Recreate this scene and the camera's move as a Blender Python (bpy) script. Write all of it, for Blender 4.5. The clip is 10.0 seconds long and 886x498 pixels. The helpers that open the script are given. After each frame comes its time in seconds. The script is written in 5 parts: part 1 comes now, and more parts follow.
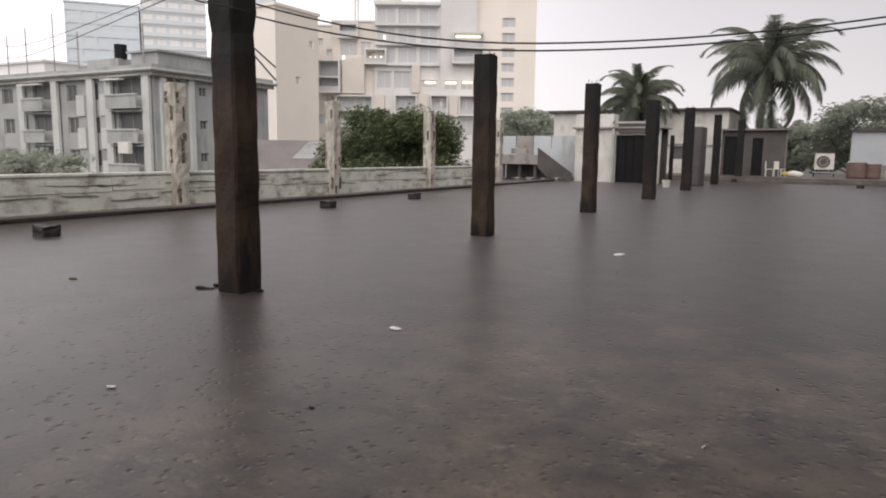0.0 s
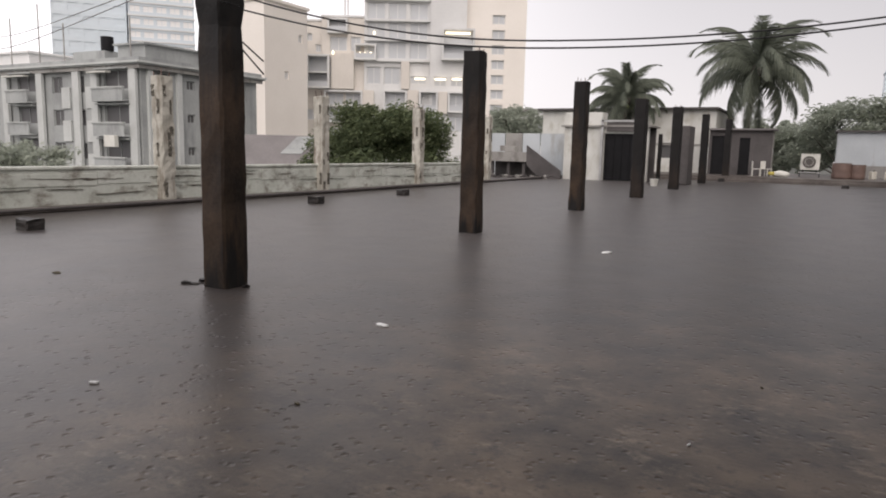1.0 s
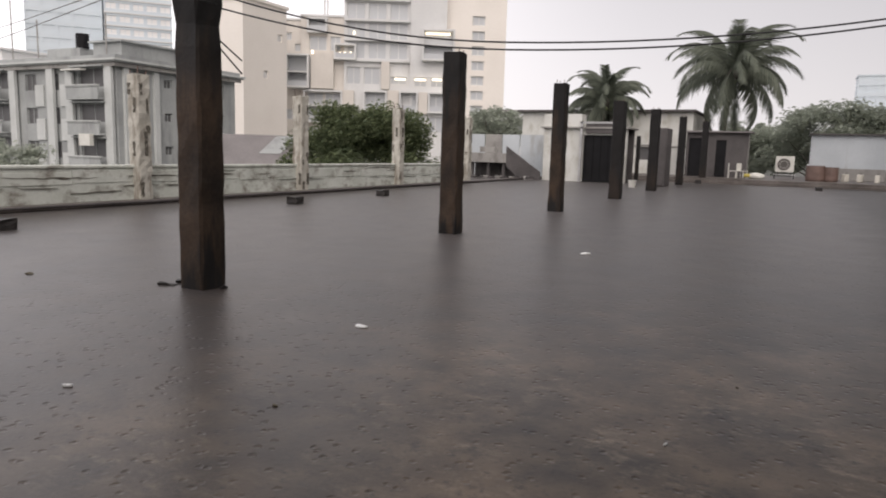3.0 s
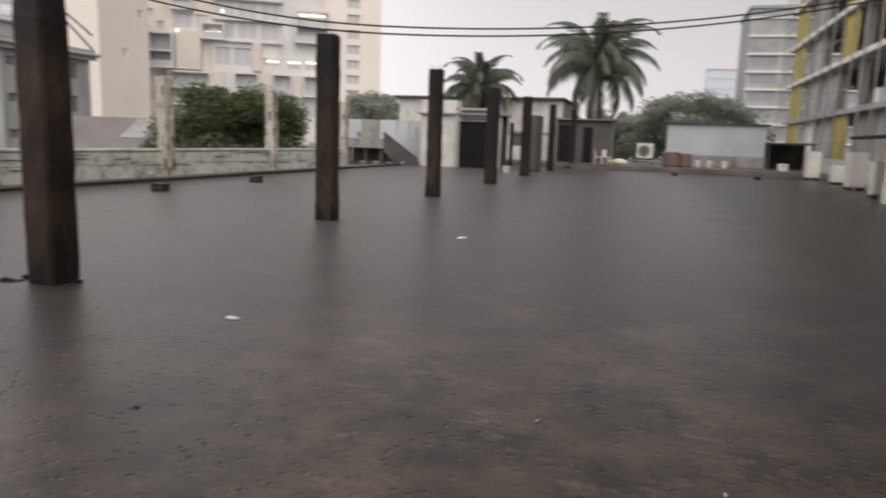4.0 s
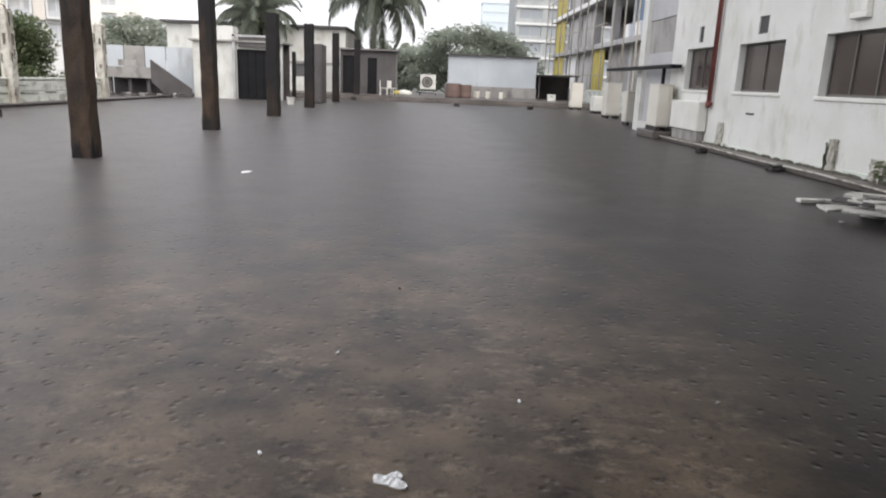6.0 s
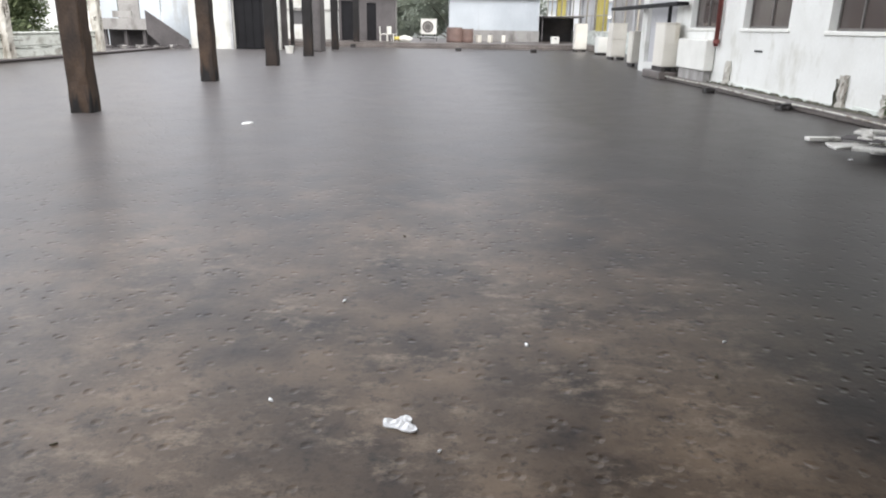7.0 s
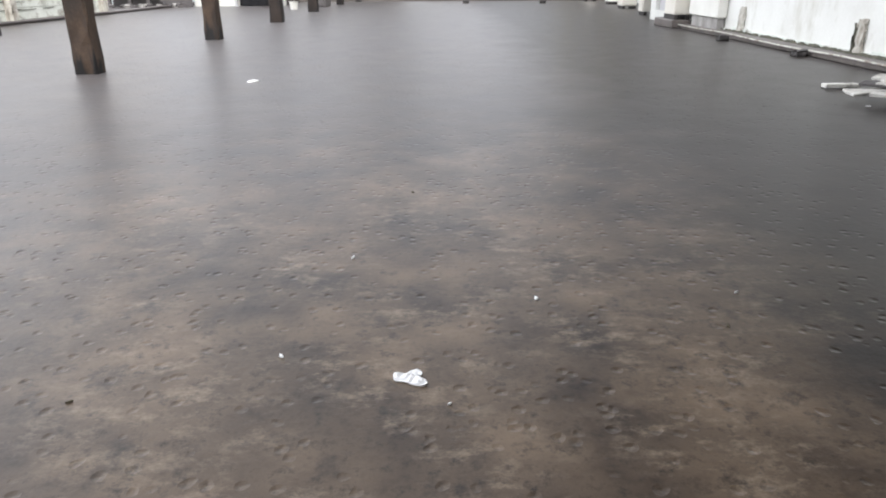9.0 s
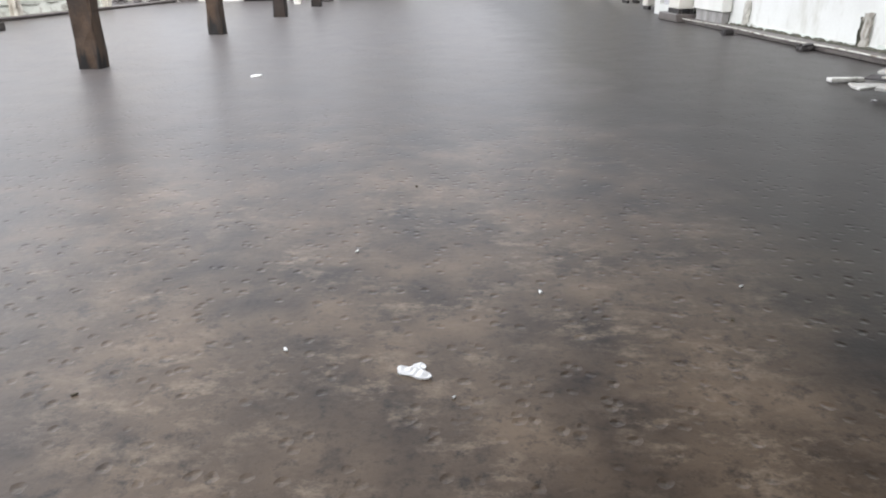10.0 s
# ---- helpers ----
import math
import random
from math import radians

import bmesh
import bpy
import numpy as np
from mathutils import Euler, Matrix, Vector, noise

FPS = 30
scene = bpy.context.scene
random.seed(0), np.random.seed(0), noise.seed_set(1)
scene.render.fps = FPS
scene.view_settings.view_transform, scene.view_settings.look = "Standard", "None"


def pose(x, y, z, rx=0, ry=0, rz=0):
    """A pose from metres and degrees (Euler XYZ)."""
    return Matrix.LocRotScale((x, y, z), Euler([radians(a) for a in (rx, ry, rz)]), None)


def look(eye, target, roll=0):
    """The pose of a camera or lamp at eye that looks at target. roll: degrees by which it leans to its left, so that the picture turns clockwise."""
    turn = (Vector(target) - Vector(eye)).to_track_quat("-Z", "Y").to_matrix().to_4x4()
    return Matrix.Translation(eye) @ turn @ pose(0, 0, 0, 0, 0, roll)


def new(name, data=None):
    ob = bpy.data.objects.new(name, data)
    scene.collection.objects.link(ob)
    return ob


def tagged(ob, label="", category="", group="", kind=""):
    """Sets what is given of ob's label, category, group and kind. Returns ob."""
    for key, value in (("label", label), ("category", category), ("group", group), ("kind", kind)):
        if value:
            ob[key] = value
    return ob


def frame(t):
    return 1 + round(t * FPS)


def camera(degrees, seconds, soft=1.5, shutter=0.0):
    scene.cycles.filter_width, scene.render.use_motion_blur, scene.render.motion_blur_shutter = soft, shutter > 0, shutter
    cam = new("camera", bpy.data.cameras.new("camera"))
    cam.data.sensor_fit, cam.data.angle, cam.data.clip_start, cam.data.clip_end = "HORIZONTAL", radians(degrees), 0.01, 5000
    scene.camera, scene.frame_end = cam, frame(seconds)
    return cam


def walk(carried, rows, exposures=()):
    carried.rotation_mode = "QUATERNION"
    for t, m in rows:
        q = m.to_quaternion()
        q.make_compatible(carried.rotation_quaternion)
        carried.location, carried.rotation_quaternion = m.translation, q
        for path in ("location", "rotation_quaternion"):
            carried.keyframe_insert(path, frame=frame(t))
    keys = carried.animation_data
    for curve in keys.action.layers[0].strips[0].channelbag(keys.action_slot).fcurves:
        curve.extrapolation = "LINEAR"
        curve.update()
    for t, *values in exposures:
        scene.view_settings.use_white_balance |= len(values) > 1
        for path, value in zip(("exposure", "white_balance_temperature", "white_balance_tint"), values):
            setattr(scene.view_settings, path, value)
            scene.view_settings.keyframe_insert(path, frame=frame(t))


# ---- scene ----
cam = camera(65.5, 10.0, soft=1.9, shutter=0.5)
PATH = [
    (0.0, pose(0.000, -0.000, 1.362, 82.11, -0.74, 29.55)),
    (0.5, pose(0.000, 0.002, 1.363, 81.99, -1.05, 28.87)),
    (1.0, pose(-0.002, 0.014, 1.360, 81.85, -1.31, 28.65)),
    (1.5, pose(0.004, 0.011, 1.362, 81.64, -1.58, 28.74)),
    (2.0, pose(0.001, 0.013, 1.360, 81.58, -1.37, 28.35)),
    (3.5, pose(0.006, 0.017, 1.366, 81.95, -2.17, 24.31)),
    (4.0, pose(0.014, 0.063, 1.358, 81.08, -1.97, 16.98)),
    (4.5, pose(0.003, 0.120, 1.342, 80.71, -1.20, 9.17)),
    (5.0, pose(0.000, 0.150, 1.328, 79.68, -1.15, 3.77)),
    (5.5, pose(0.006, 0.192, 1.307, 78.57, -1.22, 0.52)),
    (6.0, pose(-0.004, 0.193, 1.300, 76.26, -2.24, -0.45)),
    (7.5, pose(0.002, 0.221, 1.274, 70.72, -0.31, -0.24)),
    (8.0, pose(0.004, 0.229, 1.269, 69.90, -0.35, 0.05)),
    (8.5, pose(0.009, 0.222, 1.272, 68.83, 0.02, 0.26)),
    (9.0, pose(0.012, 0.228, 1.264, 68.45, 0.34, 0.17)),
    (9.5, pose(0.010, 0.232, 1.260, 68.06, 0.05, -0.37)),
    (10.0, pose(0.009, 0.228, 1.257, 68.06, 0.41, 0.44)),
]
EXPOSURE = [(0.0, 0.34, 6800, 16), (3.5, 0.34, 6800, 16), (4.0, 0.28, 6850, 16), (4.6, 0.58, 6800, 16), (5.5, 0.70, 6700, 15), (6.0, 1.0, 6480, 12), (6.2, 1.12, 6450, 12), (7.3, 1.66, 6320, 11), (10.0, 1.76, 6320, 11)]
walk(cam, PATH, EXPOSURE)

# ---- light: heavy overcast sky in rain ----
world = bpy.data.worlds.new("rain_sky")
scene.world = world
world.use_nodes = True
wn, wl = world.node_tree.nodes, world.node_tree.links
wn.clear()
sky = wn.new("ShaderNodeTexSky")
sky.sky_type = "NISHITA"
sky.sun_disc = False
sky.sun_elevation, sky.sun_rotation = radians(42), radians(149)
sky.dust_density, sky.air_density = 4.0, 1.0
sky_dim = wn.new("ShaderNodeVectorMath")
sky_dim.operation = "SCALE"
sky_dim.inputs["Scale"].default_value = 0.08
wl.new(sky.outputs["Color"], sky_dim.inputs[0])
cloud = wn.new("ShaderNodeMix")
cloud.data_type = "RGBA"
cloud.inputs["Factor"].default_value = 0.88
wl.new(sky_dim.outputs["Vector"], cloud.inputs["A"])
# the cloud is brightest in the west and dims evenly to the east
where = wn.new("ShaderNodeTexCoord")
split = wn.new("ShaderNodeSeparateXYZ")
wl.new(where.outputs["Generated"], split.inputs[0])
west = wn.new("ShaderNodeMapRange")
west.inputs["From Min"].default_value, west.inputs["From Max"].default_value = -1.0, 1.0
west.inputs["To Min"].default_value, west.inputs["To Max"].default_value = 1.0, 0.0
wl.new(split.outputs["X"], west.inputs["Value"])
veil = wn.new("ShaderNodeMix")
veil.data_type = "RGBA"
wl.new(west.outputs["Result"], veil.inputs["Factor"])
veil.inputs["A"].default_value, veil.inputs["B"].default_value = (0.33, 0.332, 0.342, 1), (1.08, 1.09, 1.12, 1)
# the western cloud is thin and bright above the misty horizon; the rain cloud overhead and to the north is thick
def height_curve(points):
    c = wn.new("ShaderNodeFloatCurve")
    for x, y in points:
        if x in (0.0, 1.0):
            c.mapping.curves[0].points[int(x)].location = (x, y)
        else:
            c.mapping.curves[0].points.new(x, y)
    c.mapping.update()
    wl.new(split.outputs["Z"], c.inputs["Value"])
    return c.outputs["Value"]


thin = wn.new("ShaderNodeMapRange")
thin.interpolation_type = "SMOOTHSTEP"
thin.inputs["From Min"].default_value, thin.inputs["From Max"].default_value = -0.15, -0.85
wl.new(split.outputs["X"], thin.inputs["Value"])
high = wn.new("ShaderNodeMix")
wl.new(thin.outputs["Result"], high.inputs["Factor"])
wl.new(height_curve(((0.0, 0.64), (0.16, 0.62), (0.40, 0.40), (0.65, 0.32), (1.0, 0.34))), high.inputs["A"])
wl.new(height_curve(((0.0, 0.60), (0.16, 0.66), (0.38, 0.88), (0.65, 0.64), (1.0, 0.34))), high.inputs["B"])
glow = wn.new("ShaderNodeMath")
glow.operation = "MULTIPLY"
wl.new(high.outputs["Result"], glow.inputs[0])
glow.inputs[1].default_value = 1.6
deck = wn.new("ShaderNodeVectorMath")
deck.operation = "SCALE"
wl.new(veil.outputs["Result"], deck.inputs[0])
wl.new(glow.outputs["Value"], deck.inputs["Scale"])
wl.new(deck.outputs["Vector"], cloud.inputs["B"])
back = wn.new("ShaderNodeBackground")
wl.new(cloud.outputs["Result"], back.inputs["Color"])
back.inputs["Strength"].default_value = 1.0
out = wn.new("ShaderNodeOutputWorld")
wl.new(back.outputs["Background"], out.inputs["Surface"])

sun_data = bpy.data.lights.new("sun", "SUN")
sun_data.energy, sun_data.angle, sun_data.color = 1.85, radians(70), (1.0, 0.97, 0.93)
sun = new("sun", sun_data)
sun.matrix_world = look((34, -56, 60), (0, 0, 0))


# ---- materials ----
def material(name, dark, light, scale=1.0, rough=0.7, bump=0.2, grain=30.0, stain=None, stain_amount=0.5, streak=1.0,
             metal=0.0, rough_var=0.1, random_tint=0.0, spec=0.5):
    """Paint, concrete or metal: two scales of mottling, an optional streaky stain, and fine relief."""
    m = bpy.data.materials.new(name)
    m.use_nodes = True
    n, l = m.node_tree.nodes, m.node_tree.links
    bsdf = n["Principled BSDF"]
    geo = n.new("ShaderNodeNewGeometry")
    big = n.new("ShaderNodeTexNoise")
    big.inputs["Scale"].default_value, big.inputs["Detail"].default_value = scale, 6
    l.new(geo.outputs["Position"], big.inputs["Vector"])
    fine = n.new("ShaderNodeTexNoise")
    fine.inputs["Scale"].default_value, fine.inputs["Detail"].default_value = grain, 5
    l.new(geo.outputs["Position"], fine.inputs["Vector"])
    add = n.new("ShaderNodeMath")
    add.operation = "MULTIPLY_ADD"
    l.new(fine.outputs["Fac"], add.inputs[0])
    add.inputs[1].default_value = 0.35
    l.new(big.outputs["Fac"], add.inputs[2])
    ramp = n.new("ShaderNodeMapRange")
    ramp.inputs["From Min"].default_value, ramp.inputs["From Max"].default_value = 0.45, 0.9
    l.new(add.outputs[0], ramp.inputs["Value"])
    mix = n.new("ShaderNodeMix")
    mix.data_type = "RGBA"
    mix.inputs["A"].default_value, mix.inputs["B"].default_value = (*dark, 1), (*light, 1)
    l.new(ramp.outputs["Result"], mix.inputs["Factor"])
    colour = mix.outputs["Result"]
    if stain:
        sep = n.new("ShaderNodeMapping")
        sep.inputs["Scale"].default_value = (1, 1, 1 / streak)
        l.new(geo.outputs["Position"], sep.inputs["Vector"])
        st = n.new("ShaderNodeTexNoise")
        st.inputs["Scale"].default_value, st.inputs["Detail"].default_value = scale * 1.7, 8
        st.inputs["Roughness"].default_value = 0.65
        l.new(sep.outputs["Vector"], st.inputs["Vector"])
        cut = n.new("ShaderNodeMapRange")
        cut.inputs["From Min"].default_value = 0.72 - 0.4 * stain_amount
        cut.inputs["From Max"].default_value = 0.86 - 0.3 * stain_amount
        l.new(st.outputs["Fac"], cut.inputs["Value"])
        over = n.new("ShaderNodeMix")
        over.data_type = "RGBA"
        l.new(cut.outputs["Result"], over.inputs["Factor"])
        l.new(colour, over.inputs["A"])
        over.inputs["B"].default_value = (*stain, 1)
        colour = over.outputs["Result"]
    if random_tint:
        info = n.new("ShaderNodeObjectInfo")
        hsv = n.new("ShaderNodeHueSaturation")
        vr = n.new("ShaderNodeMapRange")
        vr.inputs["To Min"].default_value, vr.inputs["To Max"].default_value = 1 - random_tint, 1 + random_tint
        l.new(info.outputs["Random"], vr.inputs["Value"])
        l.new(vr.outputs["Result"], hsv.inputs["Value"])
        l.new(colour, hsv.inputs["Color"])
        colour = hsv.outputs["Color"]
    l.new(colour, bsdf.inputs["Base Color"])
    rr = n.new("ShaderNodeMapRange")
    rr.inputs["To Min"].default_value, rr.inputs["To Max"].default_value = max(rough - rough_var, 0.02), min(rough + rough_var, 1)
    l.new(big.outputs["Fac"], rr.inputs["Value"])
    l.new(rr.outputs["Result"], bsdf.inputs["Roughness"])
    bsdf.inputs["Metallic"].default_value = metal
    bsdf.inputs["Specular IOR Level"].default_value = spec
    if bump:
        b = n.new("ShaderNodeBump")
        b.inputs["Strength"].default_value, b.inputs["Distance"].default_value = bump, 0.02
        l.new(add.outputs[0], b.inputs["Height"])
        l.new(b.outputs["Normal"], bsdf.inputs["Normal"])
    return m


def wet_roof_material():
    """Old screed under a thin, rain-pocked film of water."""
    m = bpy.data.materials.new("wet_roof_screed")
    m.use_nodes = True
    n, l = m.node_tree.nodes, m.node_tree.links
    bsdf = n["Principled BSDF"]
    geo = n.new("ShaderNodeNewGeometry")

    def noise_tex(scale, detail, rough=0.5, stretch=None):
        t = n.new("ShaderNodeTexNoise")
        t.inputs["Scale"].default_value, t.inputs["Detail"].default_value, t.inputs["Roughness"].default_value = scale, detail, rough
        src = geo.outputs["Position"]
        if stretch:
            mp = n.new("ShaderNodeMapping")
            mp.inputs["Scale"].default_value = stretch
            mp.inputs["Rotation"].default_value = (0, 0, radians(8))
            l.new(src, mp.inputs["Vector"])
            src = mp.outputs["Vector"]
        l.new(src, t.inputs["Vector"])
        return t.outputs["Fac"]

    def ranged(sock, a, b, c=0.0, d=1.0):
        r = n.new("ShaderNodeMapRange")
        for k, v in zip(("From Min", "From Max", "To Min", "To Max"), (a, b, c, d)):
            r.inputs[k].default_value = v
        l.new(sock, r.inputs["Value"])
        return r.outputs["Result"]

    def mixed(fac, a, b):
        x = n.new("ShaderNodeMix")
        x.data_type = "RGBA"
        l.new(fac, x.inputs["Factor"])
        for k, v in (("A", a), ("B", b)):
            if isinstance(v, tuple):
                x.inputs[k].default_value = (*v, 1)
            else:
                l.new(v, x.inputs[k])
        return x.outputs["Result"]

    def product(a_, b_):
        k = n.new("ShaderNodeMath")
        k.operation = "MULTIPLY"
        l.new(a_, k.inputs[0])
        l.new(b_, k.inputs[1])
        return k.outputs[0]

    patches = ranged(noise_tex(0.55, 4, 0.55), 0.40, 0.62)
    blotch = ranged(noise_tex(1.5, 14, 0.70), 0.37, 0.66)
    # a broad patch of pale silt at the south end, broken up by the blotches
    shift = n.new("ShaderNodeVectorMath")
    shift.operation = "DISTANCE"
    l.new(geo.outputs["Position"], shift.inputs[0])
    shift.inputs[1].default_value = (0.95, 1.95, 0.0)
    edge = n.new("ShaderNodeMath")
    edge.operation = "MULTIPLY_ADD"
    l.new(noise_tex(0.9, 5, 0.6), edge.inputs[0])
    edge.inputs[1].default_value = 3.2
    neg = n.new("ShaderNodeMath")
    neg.operation = "MULTIPLY"
    l.new(shift.outputs["Value"], neg.inputs[0])
    neg.inputs[1].default_value = -0.62
    l.new(neg.outputs[0], edge.inputs[2])
    tan = product(blotch, ranged(edge.outputs[0], -1.6, 0.9, 0.15, 1.0))
    specks = ranged(noise_tex(12, 9, 0.78), 0.51, 0.68)
    base = mixed(patches, (0.0165, 0.0114, 0.0095), (0.0265, 0.0187, 0.0152))
    base = mixed(tan, base, (0.205, 0.149, 0.101))
    flakes = product(product(ranged(noise_tex(6.5, 9, 0.78, (0.8, 1.3, 1)), 0.50, 0.66), ranged(noise_tex(1.7, 3), 0.40, 0.58)), ranged(edge.outputs[0], -1.2, 0.9))
    base = mixed(flakes, base, (0.27, 0.212, 0.155))
    base = mixed(ranged(noise_tex(4.6, 10, 0.76), 0.53, 0.66, 0.0, 0.75), base, (0.022, 0.018, 0.016))
    base = mixed(specks, base, (0.011, 0.010, 0.010))
    # shade beside the white building put into the screed colour, with some algae
    place = n.new("ShaderNodeSeparateXYZ")
    l.new(geo.outputs["Position"], place.inputs[0])
    rim_x = n.new("ShaderNodeMath")
    rim_x.operation = "MULTIPLY_ADD"
    l.new(noise_tex(0.8, 6, 0.65), rim_x.inputs[0])
    rim_x.inputs[1].default_value = 2.2
    l.new(place.outputs["X"], rim_x.inputs[2])
    algae_shade = ranged(rim_x.outputs[0], 2.0, 3.1)
    base = mixed(ranged(algae_shade, 0.0, 1.0, 0.0, 0.88), base, (0.018, 0.0135, 0.0105))
    l.new(base, bsdf.inputs["Base Color"])
    # the water film: pock marks of drops and a slow ripple
    vor = n.new("ShaderNodeTexVoronoi")
    vor.inputs["Scale"].default_value = 8
    l.new(geo.outputs["Position"], vor.inputs["Vector"])
    pock = ranged(vor.outputs["Distance"], 0.02, 0.22)
    rim = ranged(vor.outputs["Distance"], 0.22, 0.42, 1.0, 0.55)
    pr = n.new("ShaderNodeMath")
    pr.operation = "MULTIPLY"
    l.new(pock, pr.inputs[0])
    l.new(rim, pr.inputs[1])
    ripple = noise_tex(30, 4, 0.65)
    h = n.new("ShaderNodeMath")
    h.operation = "MULTIPLY_ADD"
    l.new(pr.outputs[0], h.inputs[0])
    h.inputs[1].default_value = 0.6
    l.new(ripple, h.inputs[2])
    bump = n.new("ShaderNodeBump")
    bump.inputs["Strength"].default_value, bump.inputs["Distance"].default_value = 0.16, 0.008
    l.new(h.outputs[0], bump.inputs["Height"])
    drops = n.new("ShaderNodeTexVoronoi")
    drops.inputs["Scale"].default_value = 12
    wobble = n.new("ShaderNodeTexNoise")
    wobble.inputs["Scale"].default_value, wobble.inputs["Detail"].default_value = 22, 3
    l.new(geo.outputs["Position"], wobble.inputs["Vector"])
    push = n.new("ShaderNodeVectorMath")
    push.operation = "MULTIPLY_ADD"
    l.new(wobble.outputs["Color"], push.inputs[0])
    push.inputs[1].default_value = (0.03, 0.03, 0.0)
    l.new(geo.outputs["Position"], push.inputs[2])
    l.new(push.outputs["Vector"], drops.inputs["Vector"])
    dent = n.new("ShaderNodeBump")
    dent.inputs["Strength"].default_value, dent.inputs["Distance"].default_value = 0.58, 0.0085
    l.new(ranged(drops.outputs["Distance"], 0.02, 0.27), dent.inputs["Height"])
    l.new(bump.outputs["Normal"], dent.inputs["Normal"])
    l.new(dent.outputs["Normal"], bsdf.inputs["Normal"])
    l.new(ranged(noise_tex(2.2, 4), 0.3, 0.7, 0.36, 0.39), bsdf.inputs["Roughness"])
    bsdf.inputs["IOR"].default_value = 1.36
    # sheen pales the floor at grazing angles, standing in for rain splash haze
    l.new(ranged(algae_shade, 0.0, 1.0, 0.23, 0.05), bsdf.inputs["Sheen Weight"])
    bsdf.inputs["Sheen Roughness"].default_value = 0.30
    bsdf.inputs["Sheen Tint"].default_value = (0.97, 0.965, 1.0, 1)
    return m


def plain_glass(name, colour, rough=0.08):
    m = bpy.data.materials.new(name)
    m.use_nodes = True
    b = m.node_tree.nodes["Principled BSDF"]
    b.inputs["Base Color"].default_value = (*colour, 1)
    b.inputs["Roughness"].default_value = rough
    b.inputs["Specular IOR Level"].default_value = 0.8
    return m


def leaf_material(name, dark, light):
    m = bpy.data.materials.new(name)
    m.use_nodes = True
    n, l = m.node_tree.nodes, m.node_tree.links
    bsdf = n["Principled BSDF"]
    geo = n.new("ShaderNodeNewGeometry")
    mix = n.new("ShaderNodeMix")
    mix.data_type = "RGBA"
    l.new(geo.outputs["Random Per Island"], mix.inputs["Factor"])
    mix.inputs["A"].default_value, mix.inputs["B"].default_value = (*dark, 1), (*light, 1)
    l.new(mix.outputs["Result"], bsdf.inputs["Base Color"])
    bsdf.inputs["Roughness"].default_value = 0.7
    trans = n.new("ShaderNodeBsdfTranslucent")
    l.new(mix.outputs["Result"], trans.inputs["Color"])
    ms = n.new("ShaderNodeMixShader")
    ms.inputs["Fac"].default_value = 0.45
    l.new(bsdf.outputs["BSDF"], ms.inputs[1])
    l.new(trans.outputs["BSDF"], ms.inputs[2])
    l.new(ms.outputs["Shader"], n["Material Output"].inputs["Surface"])
    return m


M_FLOOR = wet_roof_material()
M_BLOCK = material("black_wet_concrete", (0.012, 0.011, 0.011), (0.035, 0.03, 0.028), 6, 0.5, 0.5, 40)
M_POST = material("grimy_whitewash", (0.36, 0.345, 0.30), (0.58, 0.565, 0.51), 3.0, 0.8, 0.5, 22, (0.17, 0.14, 0.11), 0.6, 4)
M_PARAPET = material("mouldy_whitewash", (0.50, 0.53, 0.48), (0.67, 0.695, 0.65), 1.3, 0.8, 0.45, 16, (0.21, 0.19, 0.16), 0.56, 0.6)
M_KERB = material("wet_kerb_concrete", (0.075, 0.064, 0.058), (0.17, 0.15, 0.138), 1.5, 0.45, 0.4, 25, (0.05, 0.045, 0.04), 0.5)
M_WHITE = material("white_wall_paint", (0.575, 0.575, 0.54), (0.68, 0.685, 0.655), 1.1, 0.7, 0.15, 20, (0.46, 0.45, 0.395), 0.5, 2.0)
M_WHITE_TRIM = material("white_trim_paint", (0.60, 0.595, 0.55), (0.71, 0.705, 0.66), 2, 0.55, 0.15, 30)
M_GREYPANEL = material("grey_panel", (0.36, 0.36, 0.37), (0.46, 0.46, 0.47), 0.6, 0.5, 0.1, 20, (0.30, 0.30, 0.30), 0.4)
M_CEMENT = material("grey_cement", (0.24, 0.23, 0.22), (0.40, 0.39, 0.37), 0.7, 0.75, 0.3, 15, (0.13, 0.12, 0.11), 0.5, 2)
M_OLDPAINT = material("faded_grey_facade", (0.30, 0.315, 0.315), (0.44, 0.46, 0.455), 0.3, 0.85, 0.2, 5, (0.25, 0.26, 0.26), 0.55, 4)
M_OLDWHITE = material("streaked_white_facade", (0.47, 0.49, 0.48), (0.60, 0.62, 0.61), 0.35, 0.85, 0.2, 5, (0.40, 0.41, 0.40), 0.45, 4)
